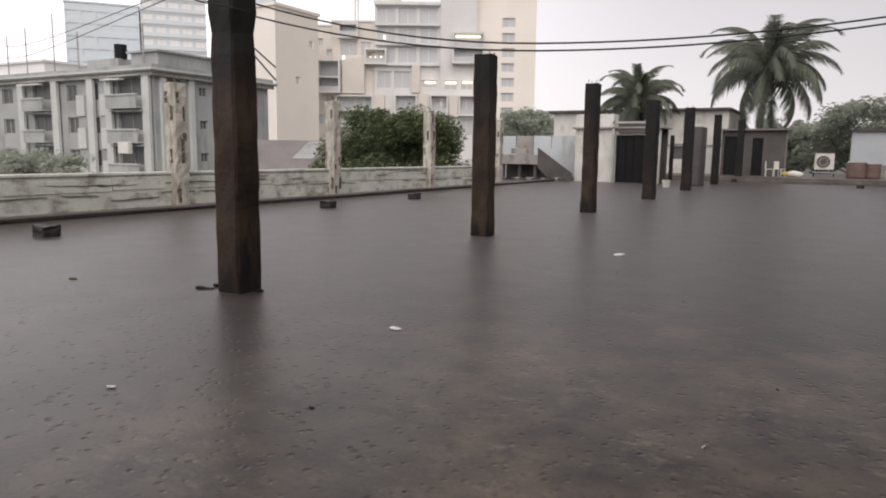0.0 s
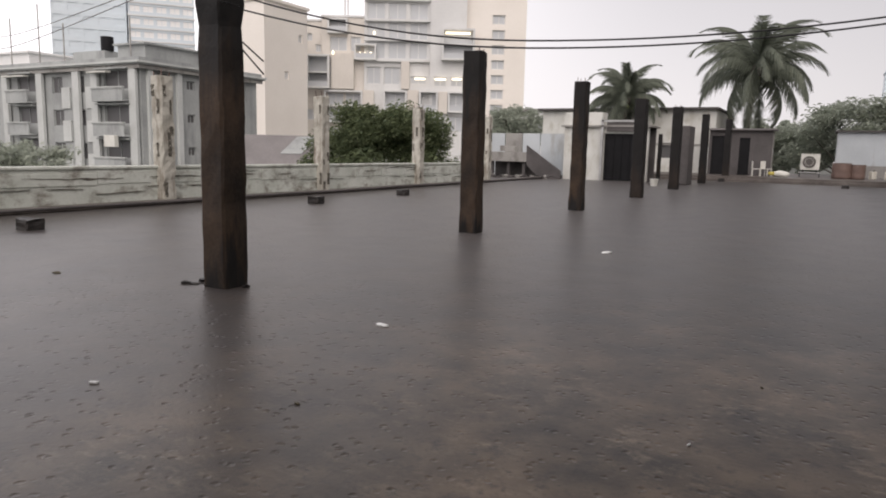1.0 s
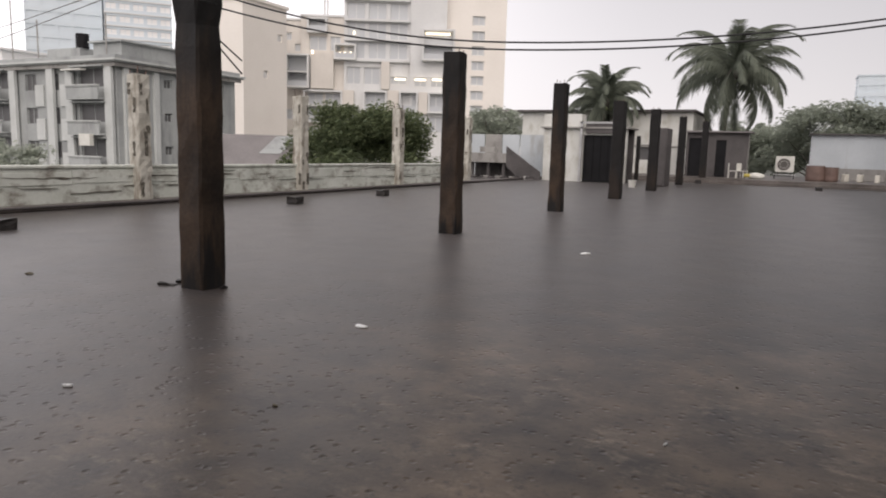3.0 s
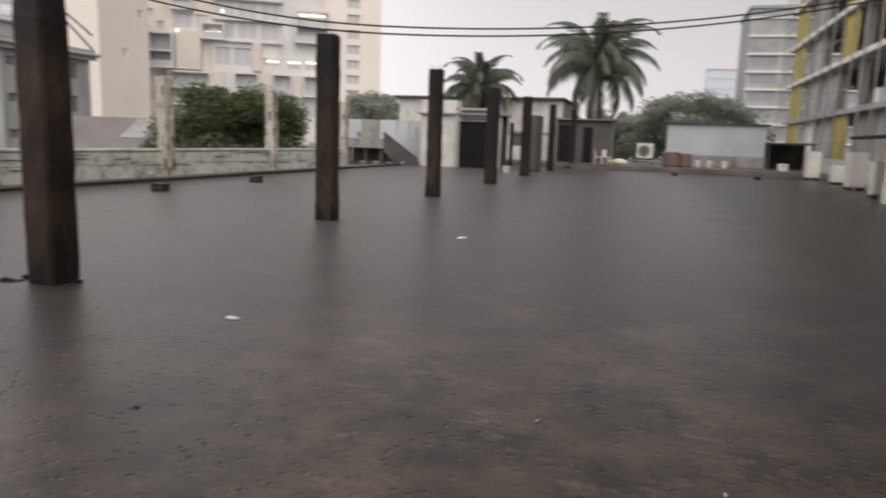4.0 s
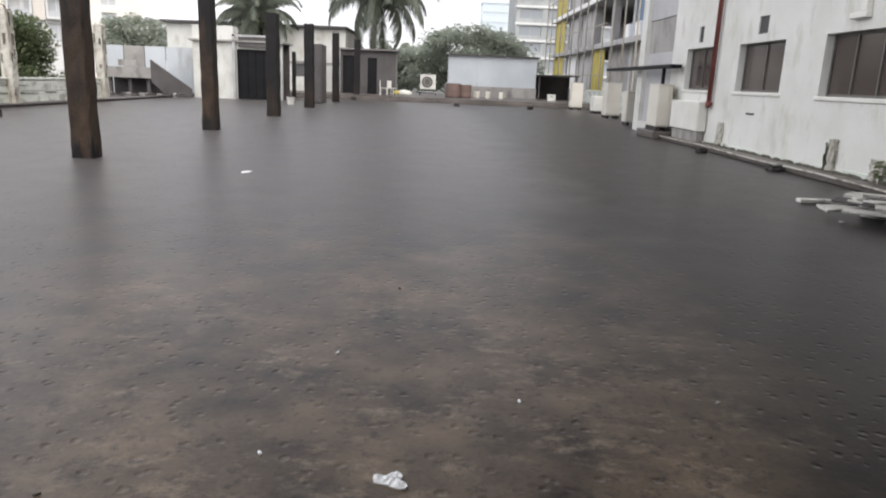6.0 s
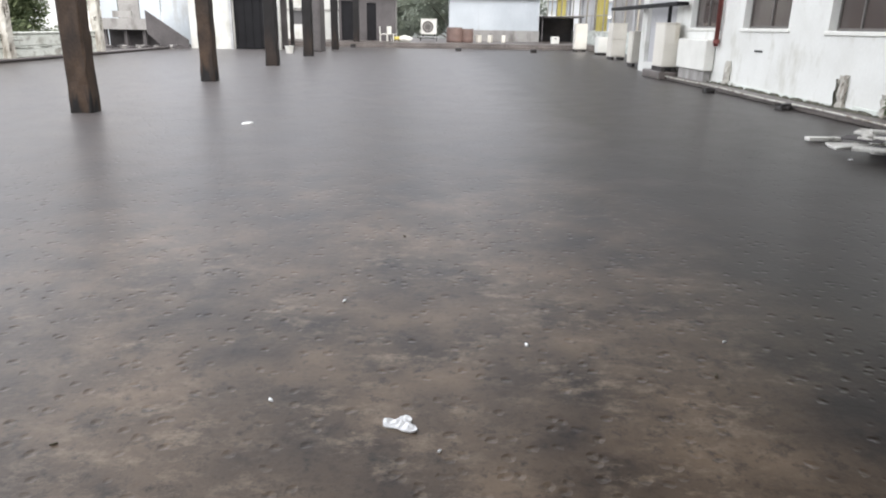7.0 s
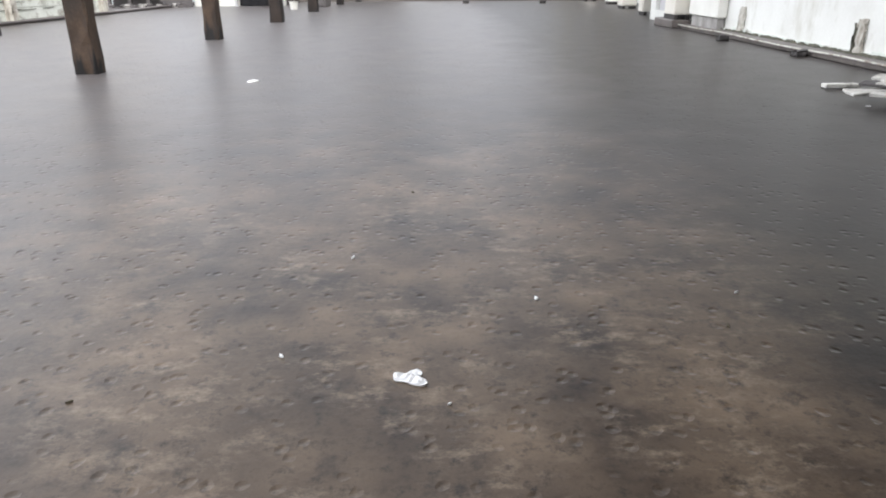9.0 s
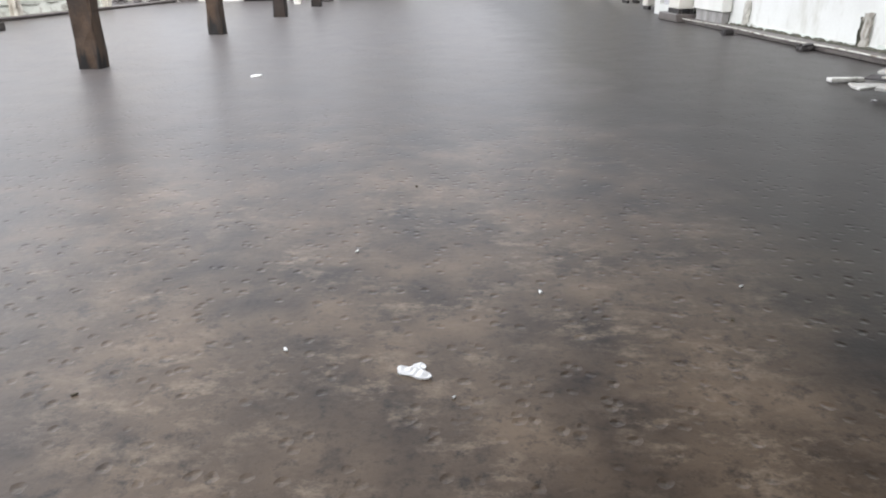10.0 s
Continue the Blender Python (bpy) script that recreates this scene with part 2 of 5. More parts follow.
def pillar_material(name, black_from, rust):
    """Rain-soaked brown concrete, black with mould from the top down and at the foot; rust: the brown of the clean part."""
    m = material(name, (0.016, 0.011, 0.008), rust, 2.2, 0.65, 0.7, 26, (0.013, 0.011, 0.010), 0.5, 6, spec=0.3)
    n, l = m.node_tree.nodes, m.node_tree.links
    bsdf = n["Principled BSDF"]
    old = bsdf.inputs["Base Color"].links[0].from_socket
    geo = n.new("ShaderNodeNewGeometry")
    sep = n.new("ShaderNodeSeparateXYZ")
    l.new(geo.outputs["Position"], sep.inputs[0])
    mp = n.new("ShaderNodeMapping")
    mp.inputs["Scale"].default_value = (1, 1, 0.16)
    l.new(geo.outputs["Position"], mp.inputs["Vector"])
    t = n.new("ShaderNodeTexNoise")
    t.inputs["Scale"].default_value, t.inputs["Detail"].default_value = 8, 6
    l.new(mp.outputs["Vector"], t.inputs["Vector"])
    up = n.new("ShaderNodeMath")
    up.operation = "MULTIPLY_ADD"
    l.new(t.outputs["Fac"], up.inputs[0])
    up.inputs[1].default_value = 2.4
    l.new(sep.outputs["Z"], up.inputs[2])
    colour = old
    for a, b in ((black_from + 1.2, black_from + 2.0), (1.55, 1.25)):
        r = n.new("ShaderNodeMapRange")
        r.inputs["From Min"].default_value, r.inputs["From Max"].default_value = a, b
        l.new(up.outputs[0], r.inputs["Value"])
        mix = n.new("ShaderNodeMix")
        mix.data_type = "RGBA"
        l.new(r.outputs["Result"], mix.inputs["Factor"])
        l.new(colour, mix.inputs["A"])
        mix.inputs["B"].default_value = (0.012, 0.011, 0.011, 1)
        colour = mix.outputs["Result"]
    l.new(colour, bsdf.inputs["Base Color"])
    return m


M_PILLAR = pillar_material("wet_mossy_concrete", 1.75, (0.070, 0.046, 0.031))
M_PILLAR_BLACK = pillar_material("black_mouldy_concrete", 0.3, (0.040, 0.028, 0.022))
# far facades: rain haze is put into these lightened base colours
M_MISTY = material("hazed_white_facade", (0.60, 0.605, 0.605), (0.70, 0.705, 0.70), 0.15, 0.85, 0.1, 3, (0.54, 0.53, 0.51), 0.45, 3)
M_MISTY_BEIGE = material("hazed_grey_beige_facade", (0.60, 0.565, 0.52), (0.70, 0.66, 0.61), 0.15, 0.85, 0.1, 3, (0.54, 0.51, 0.47), 0.45, 3)
M_PALEPAINT = material("hazed_pale_facade", (0.78, 0.78, 0.775), (0.85, 0.85, 0.845), 0.15, 0.8, 0.1, 3)
M_BEIGE = material("hazed_beige_facade", (0.77, 0.725, 0.67), (0.86, 0.815, 0.76), 0.12, 0.8, 0.1, 3)
M_PALEBLUE = material("hazed_blue_cladding", (0.58, 0.65, 0.70), (0.65, 0.715, 0.76), 0.1, 0.5, 0.0, 3)
M_LAMP = bpy.data.materials.new("warm_lamp")
M_LAMP.use_nodes = True
M_LAMP.node_tree.nodes["Principled BSDF"].inputs["Emission Color"].default_value = (1.0, 0.86, 0.62, 1)
M_LAMP.node_tree.nodes["Principled BSDF"].inputs["Emission Strength"].default_value = 1.6
# glass lightened towards the facade tone, haze included in its colour
M_FARGLASS = plain_glass("haze_tinted_glass", (0.47, 0.49, 0.51), 0.4)
M_GREYGLASS = plain_glass("blue_grey_window_glass", (0.27, 0.295, 0.32), 0.45)
M_OLDGLASS = plain_glass("dull_window_glass", (0.085, 0.083, 0.085), 0.5)
M_DARKGLASS = plain_glass("brown_window_glass", (0.065, 0.052, 0.047), 0.12)
M_FRAME = material("grey_brown_aluminium", (0.085, 0.078, 0.072), (0.13, 0.12, 0.11), 3, 0.45, 0.05, 30)
M_MOSS = material("dark_wet_moss", (0.030, 0.032, 0.022), (0.10, 0.095, 0.07), 6, 0.9, 0.6, 40)
M_DARK = material("black_painted_steel", (0.006, 0.006, 0.007), (0.014, 0.014, 0.016), 2, 0.65, 0.1, 40, spec=0.2)
M_STEEL = material("galvanised_steel", (0.42, 0.42, 0.42), (0.58, 0.58, 0.58), 3, 0.4, 0.1, 40, metal=0.6)
M_YELLOW = material("yellow_safety_net", (0.45, 0.37, 0.08), (0.56, 0.47, 0.13), 0.8, 0.7, 0.3, 12)
M_BLUE = material("blue_tarpaulin", (0.10, 0.17, 0.28), (0.16, 0.25, 0.38), 0.8, 0.6, 0.3, 12)
# bare concrete lightened so its colour takes in the rain haze
M_RAWCONC = material("hazed_raw_concrete", (0.36, 0.36, 0.365), (0.52, 0.515, 0.51), 0.4, 0.85, 0.2, 6, (0.17, 0.16, 0.16), 0.5, 2)
M_REDPIPE = material("red_brown_pipe_paint", (0.12, 0.032, 0.028), (0.19, 0.055, 0.045), 3, 0.65, 0.1, 40)
M_AC = material("cream_enamelled_steel", (0.58, 0.555, 0.49), (0.68, 0.655, 0.59), 1.5, 0.45, 0.05, 30, (0.42, 0.36, 0.26), 0.25, 4)
M_ACDARK = material("dark_grille", (0.03, 0.03, 0.03), (0.07, 0.07, 0.07), 5, 0.6, 0.1, 40)
M_SHED = material("blue_grey_sheet_metal", (0.47, 0.51, 0.54), (0.59, 0.63, 0.66), 0.5, 0.45, 0.1, 12, (0.33, 0.32, 0.30), 0.4, 4)
M_MOULD = material("black_wall_mould", (0.05, 0.046, 0.038), (0.17, 0.155, 0.13), 9, 0.9, 0.4, 50)
M_DKROOM = material("dark_grey_plaster", (0.055, 0.05, 0.05), (0.12, 0.11, 0.11), 0.8, 0.8, 0.3, 12)
M_CLAY = material("red_brown_clay", (0.12, 0.08, 0.068), (0.19, 0.125, 0.105), 3, 0.6, 0.3, 20)
M_BARK = material("wet_palm_bark", (0.05, 0.043, 0.036), (0.13, 0.115, 0.095), 2, 0.8, 0.6, 14)
# palm leaves greyed and lightened, with rain haze in the colour
M_PALM = leaf_material("hazed_palm_leaf", (0.13, 0.15, 0.12), (0.22, 0.245, 0.19))
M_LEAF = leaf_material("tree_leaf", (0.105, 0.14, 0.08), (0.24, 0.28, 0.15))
# much paler copy of the leaf: distance haze is painted into it
M_LEAF2 = leaf_material("hazed_tree_leaf", (0.37, 0.405, 0.345), (0.51, 0.545, 0.465))
M_SCAFFOLD = material("weathered_bamboo", (0.30, 0.27, 0.22), (0.42, 0.39, 0.33), 2, 0.8, 0.1, 20)
M_CABLE = material("black_cable", (0.012, 0.012, 0.014), (0.02, 0.02, 0.022), 5, 0.5, 0.0)
M_PAPER = material("wet_white_paper", (0.78, 0.79, 0.79), (0.88, 0.88, 0.88), 20, 0.5, 0.2, 60)
M_BOARD = material("weathered_white_board", (0.40, 0.385, 0.35), (0.76, 0.75, 0.70), 3, 0.6, 0.3, 30, (0.10, 0.085, 0.065), 0.4)
M_OLIVE = material("dead_leaf", (0.05, 0.04, 0.02), (0.10, 0.08, 0.045), 8, 0.6, 0.2, 40)
M_GROUND = material("wet_city_ground", (0.06, 0.065, 0.055), (0.14, 0.14, 0.13), 0.03, 0.8, 0.2, 0.6, (0.05, 0.075, 0.04), 0.5)
M_ROOFSHEET = material("grey_roof_sheeting", (0.15, 0.14, 0.14), (0.23, 0.215, 0.215), 0.4, 0.8, 0.1, 6)


# ---- helpers ----
def mesh_from(name, bm):
    me = bpy.data.meshes.new(name)
    bm.to_mesh(me)
    bm.free()
    return me


def part(name, bm, mat, parent, label="", smooth=False):
    me = mesh_from(name, bm)
    me.materials.append(mat)
    if smooth:
        for f in me.polygons:
            f.use_smooth = True
    ob = new(name, me)
    ob.parent = parent
    if label:
        tagged(ob, label)
    return ob


def shared(name, me, parent, m):
    """One more piece on the same mesh data."""
    ob = new(name, me)
    ob.parent = parent
    ob.matrix_basis = m
    return ob


def thing(name, m, label, category, group="", kind=""):
    ob = new(name)
    ob.matrix_basis = m
    return tagged(ob, label, category, group, kind)


def single(name, bm, mat, label, category, m=None, group="", kind="", smooth=False):
    ob = part(name, bm, mat, None, "", smooth)
    if m is not None:
        ob.matrix_basis = m
    return tagged(ob, label, category, group, kind)


def box(bm, x0, x1, y0, y1, z0, z1, bevel=0.0, m=None):
    b = bmesh.new() if bevel else bm
    vs = [b.verts.new((x, y, z)) for z in (z0, z1) for y in (y0, y1) for x in (x0, x1)]
    for q in ((0, 2, 3, 1), (4, 5, 7, 6), (0, 1, 5, 4), (2, 6, 7, 3), (0, 4, 6, 2), (1, 3, 7, 5)):
        b.faces.new([vs[i] for i in q])
    if m is not None:
        bmesh.ops.transform(b, matrix=m, verts=vs)
    if bevel:
        bmesh.ops.bevel(b, geom=list(b.edges), offset=bevel, segments=1, affect="EDGES")
        join(bm, b)
    return bm


def join(bm, other):
    tmp = bpy.data.meshes.new("tmp")
    other.to_mesh(tmp)
    other.free()
    bm.from_mesh(tmp)
    bpy.data.meshes.remove(tmp)


def boxes(*dims, bevel=0.0):
    bm = bmesh.new()
    for d in dims:
        box(bm, *d, bevel=bevel)
    return bm


def tube(bm, points, radii, sides=8, cap=True):
    """A round bar through points; radii is one number or one a point."""
    pts = [Vector(p) for p in points]
    if not isinstance(radii, (list, tuple)):
        radii = [radii] * len(pts)
    rings = []
    for i, p in enumerate(pts):
        d = (pts[min(i + 1, len(pts) - 1)] - pts[max(i - 1, 0)]).normalized()
        side = d.cross(Vector((0, 0, 1)) if abs(d.z) < 0.9 else Vector((0, 1, 0))).normalized()
        up = side.cross(d)
        rings.append([bm.verts.new(p + (side * math.cos(a) + up * math.sin(a)) * radii[i]) for a in
                      (2 * math.pi * k / sides for k in range(sides))])
    for a, b in zip(rings, rings[1:]):
        for k in range(sides):
            bm.faces.new((a[k], a[(k + 1) % sides], b[(k + 1) % sides], b[k]))
    if cap:
        bm.faces.new(rings[0][::-1])
        bm.faces.new(rings[-1])
    return bm


def open_wall(bm, axis, p0, p1, u0, u1, z0, z1, holes=()):
    """A wall slab with rectangular openings. axis 'x': the wall lies between x=p0 and x=p1 and runs along y; 'y' the other way."""
    us = sorted({u0, u1, *[h for o in holes for h in o[:2] if u0 < h < u1]})
    zs = sorted({z0, z1, *[h for o in holes for h in o[2:4] if z0 < h < z1]})
    for a, b in zip(us, us[1:]):
        run = None
        for c, d in list(zip(zs, zs[1:])) + [(None, None)]:
            solid = c is not None and not any(o[0] <= (a + b) / 2 <= o[1] and o[2] <= (c + d) / 2 <= o[3] for o in holes)
            if solid:
                run = (run[0], d) if run else (c, d)
            elif run:
                box(bm, *((p0, p1, a, b) if axis == "x" else (a, b, p0, p1)), *run)
                run = None
    return bm


def rough_shaft(bm, w, d, h, rings=14, wobble=0.012, seed=0, widths=None, lift=0.02):
    """A square concrete shaft with uneven, chipped edges. widths: optional function of height giving a scale."""
    rnd = random.Random(seed)
    outline = [(-1, -0.86), (-0.86, -1), (0, -1.0), (0.86, -1), (1, -0.86), (1, 0), (1, 0.86), (0.86, 1), (0, 1), (-0.86, 1), (-1, 0.86), (-1, 0)]
    levels = []
    for i in range(rings + 1):
        z = h * i / rings
        k = widths(z) if widths else 1.0
        levels.append([bm.verts.new((x * w / 2 * k + rnd.uniform(-wobble, wobble), y * d / 2 * k + rnd.uniform(-wobble, wobble),
                                     z + (rnd.uniform(-lift, lift) if 0 < i else 0))) for x, y in outline])
    for a, b in zip(levels, levels[1:]):
        for k in range(len(outline)):
            j = (k + 1) % len(outline)
            bm.faces.new((a[k], a[j], b[j], b[k]))
    bm.faces.new(levels[0][::-1])
    bm.faces.new(levels[-1])
    return bm


# ---- the roof and what encloses it ----
ROOF_X0, ROOF_X1, ROOF_Y0, ROOF_Y1 = -13.9, 6.45, -5.0, 41.6
bm = bmesh.new()
NX, NY = 30, 60
grid = [[bm.verts.new((ROOF_X0 + (ROOF_X1 - ROOF_X0) * i / NX, ROOF_Y0 + (ROOF_Y1 - ROOF_Y0) * j / NY, 0)) for i in range(NX + 1)] for j in range(NY + 1)]
for j in range(NY):
    for i in range(NX):
        bm.faces.new((grid[j][i], grid[j][i + 1], grid[j + 1][i + 1], grid[j + 1][i]))
box(bm, ROOF_X0, ROOF_X1, ROOF_Y0, ROOF_Y1, -0.4, -0.02)
box(bm, 6.45, 10.2, 23.2, 56, -0.4, 0.0)
box(bm, -19.0, ROOF_X0 - 0.001, 28.6, 41.6, -0.4, 0.0)
single("floor", bm, M_FLOOR, "flat concrete roof flooded by a rain-pocked film of water", "roof floor", kind="structure")
bm = boxes((-13.6, 10, -4.9, 56, -10, -0.41))
single("wall_lower", bm, M_CEMENT, "cement storeys of the building under the roof", "wall", kind="structure")
bm = boxes((-16, 9.6, ROOF_Y1 + 0.15, 56, -0.3, 0.28))
single("floor_far", bm, M_KERB, "raised wet concrete terrace beyond the far kerb", "terrace", kind="structure")
single("ground", boxes((-2500, 2500, -2500, 2500, -10.6, -10)), M_GROUND, "wet city ground far below the roof", "ground", kind="structure")
single("wall_south", boxes((-13.9, -3.0, -5.25, -5.0, 0, 3.0)), M_CEMENT, "plain cement wall closing the roof", "wall", kind="structure")
# unseen block and dark slab, added to hold sky light off the near floor
single("wall_sky_blocker", boxes((-3.0, 6.44, -5.25, -0.9, 0, 6.5)), M_CEMENT, "added unseen cement block keeping sky light off the near floor", "wall", kind="structure")
single("canopy", boxes((0.9, 6.44, -0.899, 6.4, 2.75, 2.95)), M_DKROOM, "added unseen dark slab shading the near floor on the east side", "canopy", kind="structure")


# parapet on the west edge
def parapet():
    x0, x1 = -13.55, -13.3
    bm = bmesh.new()
    y = -5.0
    rnd = random.Random(4)
    posts = [-0.8, 5.1, 10.95, 16.65, 22.35, 28.4]
    box(bm, x0, x1, -5.0, 28.6, -0.4, 0.80)
    box(bm, x0 - 0.03, x1 + 0.04, -5.0, 28.6, 0.802, 0.87, bevel=0.015)
    wall = single("wall_west", bm, M_PARAPET, "low mouldy whitewashed parapet with black cracks along it", "parapet", kind="structure")
    # plaster panels proud of the wall between the posts, with a ragged lower edge
    for a, b in zip([-5.0] + posts, posts):
        y, e = a + 0.3, b - 0.3
        while y < e - 0.5:
            y2 = min(e, y + rnd.uniform(1.0, 2.3))
            part("plaster_panel", boxes((x1 - 0.01, x1 + 0.012 + rnd.uniform(0, 0.01), y, y2 - 0.015, rnd.uniform(0.44, 0.50), rnd.uniform(0.70, 0.78)), bevel=0.006), M_PARAPET, wall)
            y = y2
    # wavering cracks and mould blots
    for level, gap, thick in ((0.405, 0.25, 0.028), (0.62, 0.62, 0.05), (0.735, 0.66, 0.035), (0.30, 0.86, 0.03)):
        y = -4.5
        while y < 28.0:
            L = rnd.uniform(0.6, 2.6)
            if rnd.random() > gap:
                bm = bmesh.new()
                n_ = max(5, int(L / 0.12))
                rows = []
                for k in range(n_ + 1):
                    yy = y + L * k / n_
                    zc = level + 0.05 * noise.noise((yy * 0.9, level * 9, 0.0)) + 0.02 * noise.noise((yy * 4.0, level * 5, 2.0))
                    hw = thick * (0.12 + 0.9 * abs(noise.noise((yy * 2.6, 7.0, level * 3)))) * min(1.0, 3.0 * k / n_, 3.0 * (n_ - k) / n_) + 0.002
                    rows.append([bm.verts.new((x1 + dx, yy, zc + s_ * hw)) for dx, s_ in ((0.0, -1), (0.029, -0.8), (0.029, 0.8), (0.0, 1))])
                for p, q in zip(rows, rows[1:]):
                    for k in range(3):
                        bm.faces.new((p[k], q[k], q[k + 1], p[k + 1]))
                bm.faces.new(rows[0]), bm.faces.new(rows[-1][::-1])
                part("mould_streak", bm, M_MOULD, wall, "black mould along a crack")
            y += L + rnd.uniform(0.1, 0.8)
    for i, yy in enumerate(posts):
        bm = bmesh.new()
        tall = 2.84 if i >= 2 else 0.93
        rough_shaft(bm, 0.33, 0.36, tall + 0.03, 20, 0.016, i)
        p = single("parapet_post", bm, M_POST, "tall whitewashed concrete post streaked with black mould" if tall > 1 else "short whitewashed post in the parapet",
                   "post", pose(-13.26, yy, 0), group="posts of the parapet")
        if tall > 1:
            for k in range(6):
                z, yb, hh = rnd.uniform(0.1, 2.5), rnd.uniform(-0.12, 0.12), rnd.uniform(0.08, 0.34)
                blot = bmesh.new()
                rough_shaft(blot, 0.016, rnd.uniform(0.03, 0.10), hh, 6, 0.012, 500 + 20 * i + k)
                part("mould_streak", blot, M_MOULD, p, "black mould streak").matrix_basis = pose(0.168, yb, z)
                if k % 2:
                    blot = bmesh.new()
                    rough_shaft(blot, rnd.uniform(0.03, 0.10), 0.016, hh, 6, 0.012, 700 + 20 * i + k)
                    part("mould_streak", blot, M_MOULD, p, "black mould streak").matrix_basis = pose(yb, -0.182, z)
            for dx, dy in ((-0.1, -0.12), (0.1, -0.1), (0.08, 0.12)):
                bm = tube(bmesh.new(), [(dx, dy, tall), (dx + rnd.uniform(-0.05, 0.05), dy, tall + rnd.uniform(0.08, 0.2))], 0.012, 5)
                part("rebar_stub", bm, M_CLAY, p, "rusty rebar end")


parapet()
bm = boxes((-13.299, -12.95, -5, 34.9, 0.0, 0.10), bevel=0.02)
single("kerb_west", bm, M_KERB, "low dark wet kerb at the foot of the parapet", "kerb", kind="structure")
bm = tube(bmesh.new(), [(-12.88, y, 0.075 + 0.01 * math.sin(y)) for y in range(-5, 36, 2)], 0.028, 8)
single("drain_pipe", bm, M_DKROOM, "thin dark pipe laid along the kerb", "pipe", smooth=True)
bm = boxes((-13.3, 9.0, ROOF_Y1, ROOF_Y1 + 0.149, -0.2, 0.16), bevel=0.02)
single("kerb_north", bm, M_KERB, "low wet concrete kerb at the far edge", "kerb", kind="structure")


# ---- pillars ----
def pillar(y, x, h, w, seed, collar=False, mat=None):
    bm = bmesh.new()

    def widths(z):
        k = 1.0 + (0.05 if z < 0.25 else 0.0)
        if collar:
            k = 1.06 if z > 2.55 else (0.92 if z > 2.36 else 1.0)
        return k

    t = thing("pillar", pose(x, y, 0, 0, 0, random.Random(seed).uniform(-2, 2)), "tall bare concrete pillar blackened by rain, standing in water", "pillar",
              "unfinished roof pillars")
    rough_shaft(bm, w, w, h, 15, 0.0075, seed, widths, 0.012)
    part("shaft", bm, mat or M_PILLAR, t)
    rnd = random.Random(seed + 50)
    for dx, dy in ((-0.09, -0.09), (0.09, -0.08), (0.08, 0.09), (-0.08, 0.08)):
        r = tube(bmesh.new(), [(dx, dy, h - 0.05), (dx + rnd.uniform(-0.03, 0.03), dy, h + rnd.uniform(0.02, 0.10))], 0.008, 5)
        part("rebar_stub", r, M_CLAY, t, "rusty rebar end")
    return t


PILLARS = [(4.83, -5.02, 3.05, 0.305, 1, True), (10.42, -5.12, 2.96, 0.305, 2, False), (16.2, -5.13, 3.04, 0.305, 3, False), (22.5, -5.15, 3.1, 0.36, 4, False),
           (29.3, -5.25, 3.3, 0.37, 5, False), (37.2, -5.3, 3.46, 0.34, 6, False), (43.0, -4.85, 3.5, 0.34, 7, False)]
for k, a in enumerate(PILLARS):
    pillar(*a, mat=M_PILLAR if k < 3 else M_PILLAR_BLACK)
# broken screed flaps at the foot of the first pillar
for dx, dy, rz in ((-0.26, -0.10, 20), (0.24, 0.10, -30), (-0.22, 0.10, 60)):
    bm = bmesh.new()
    rough_shaft(bm, 0.18, 0.07, 0.016, 2, 0.012, int(rz + 99))
    single("concrete_chip", bm, M_BLOCK, "flat dark chip of broken screed in the water", "rubble", pose(-5.1 + dx, 4.8 + dy, 0.0, 0, 0, rz), group="chips at the pillar")


# ---- small black stub blocks ----
def stub(x, y, w, h, seed):
    bm = bmesh.new()
    rough_shaft(bm, w, w, h, 3, 0.012, seed)
    single("stub_block", bm, M_BLOCK, "short black concrete stub standing in the water", "concrete block", pose(x, y, 0), group="stub blocks")


for k, (x, y) in enumerate([(-10.68, 6.28), (-10.8, 13.35), (-10.95, 17.6), (-4.8, 40.9), (1.06, 37.7), (4.9, 37.0), (5.75, 15.1), (5.9, 12.1)]):
    stub(x, y, 0.30 if k < 6 else 0.2, 0.17 if k < 6 else 0.1, k)


# ---- white building on the east side ----
def window_unit(parent, axis_x, y0, y1, z0, z1, depth=0.14, bars=2, glass=None, frame_mat=None):
    """A recessed sliding window in a wall whose face is x=axis_x, looking to -x."""
    fm, gl = frame_mat or M_FRAME, glass or M_DARKGLASS
    f = 0.045
    bm = boxes((axis_x + depth, axis_x + depth + 0.06, y0, y1, z0, z0 + f), (axis_x + depth, axis_x + depth + 0.06, y0, y1, z1 - f, z1),
               (axis_x + depth, axis_x + depth + 0.06, y0, y0 + f, z0 + f, z1 - f), (axis_x + depth, axis_x + depth + 0.06, y1 - f, y1, z0 + f, z1 - f))
    for i in range(1, bars):
        yy = y0 + (y1 - y0) * i / bars
        box(bm, axis_x + depth - 0.01, axis_x + depth + 0.06, yy - 0.018, yy + 0.018, z0 + f, z1 - f)
    win = part("window", bm, fm, parent, "aluminium sliding window frame")
    for i in range(bars):
        a, b = y0 + f + (y1 - y0 - 2 * f) * i / bars, y0 + f + (y1 - y0 - 2 * f) * (i + 1) / bars
        part("pane", boxes((axis_x + depth + 0.02, axis_x + depth + 0.03, a, b, z0 + f, z1 - f)), gl, win, "dark brown-tinted glass")
    return win


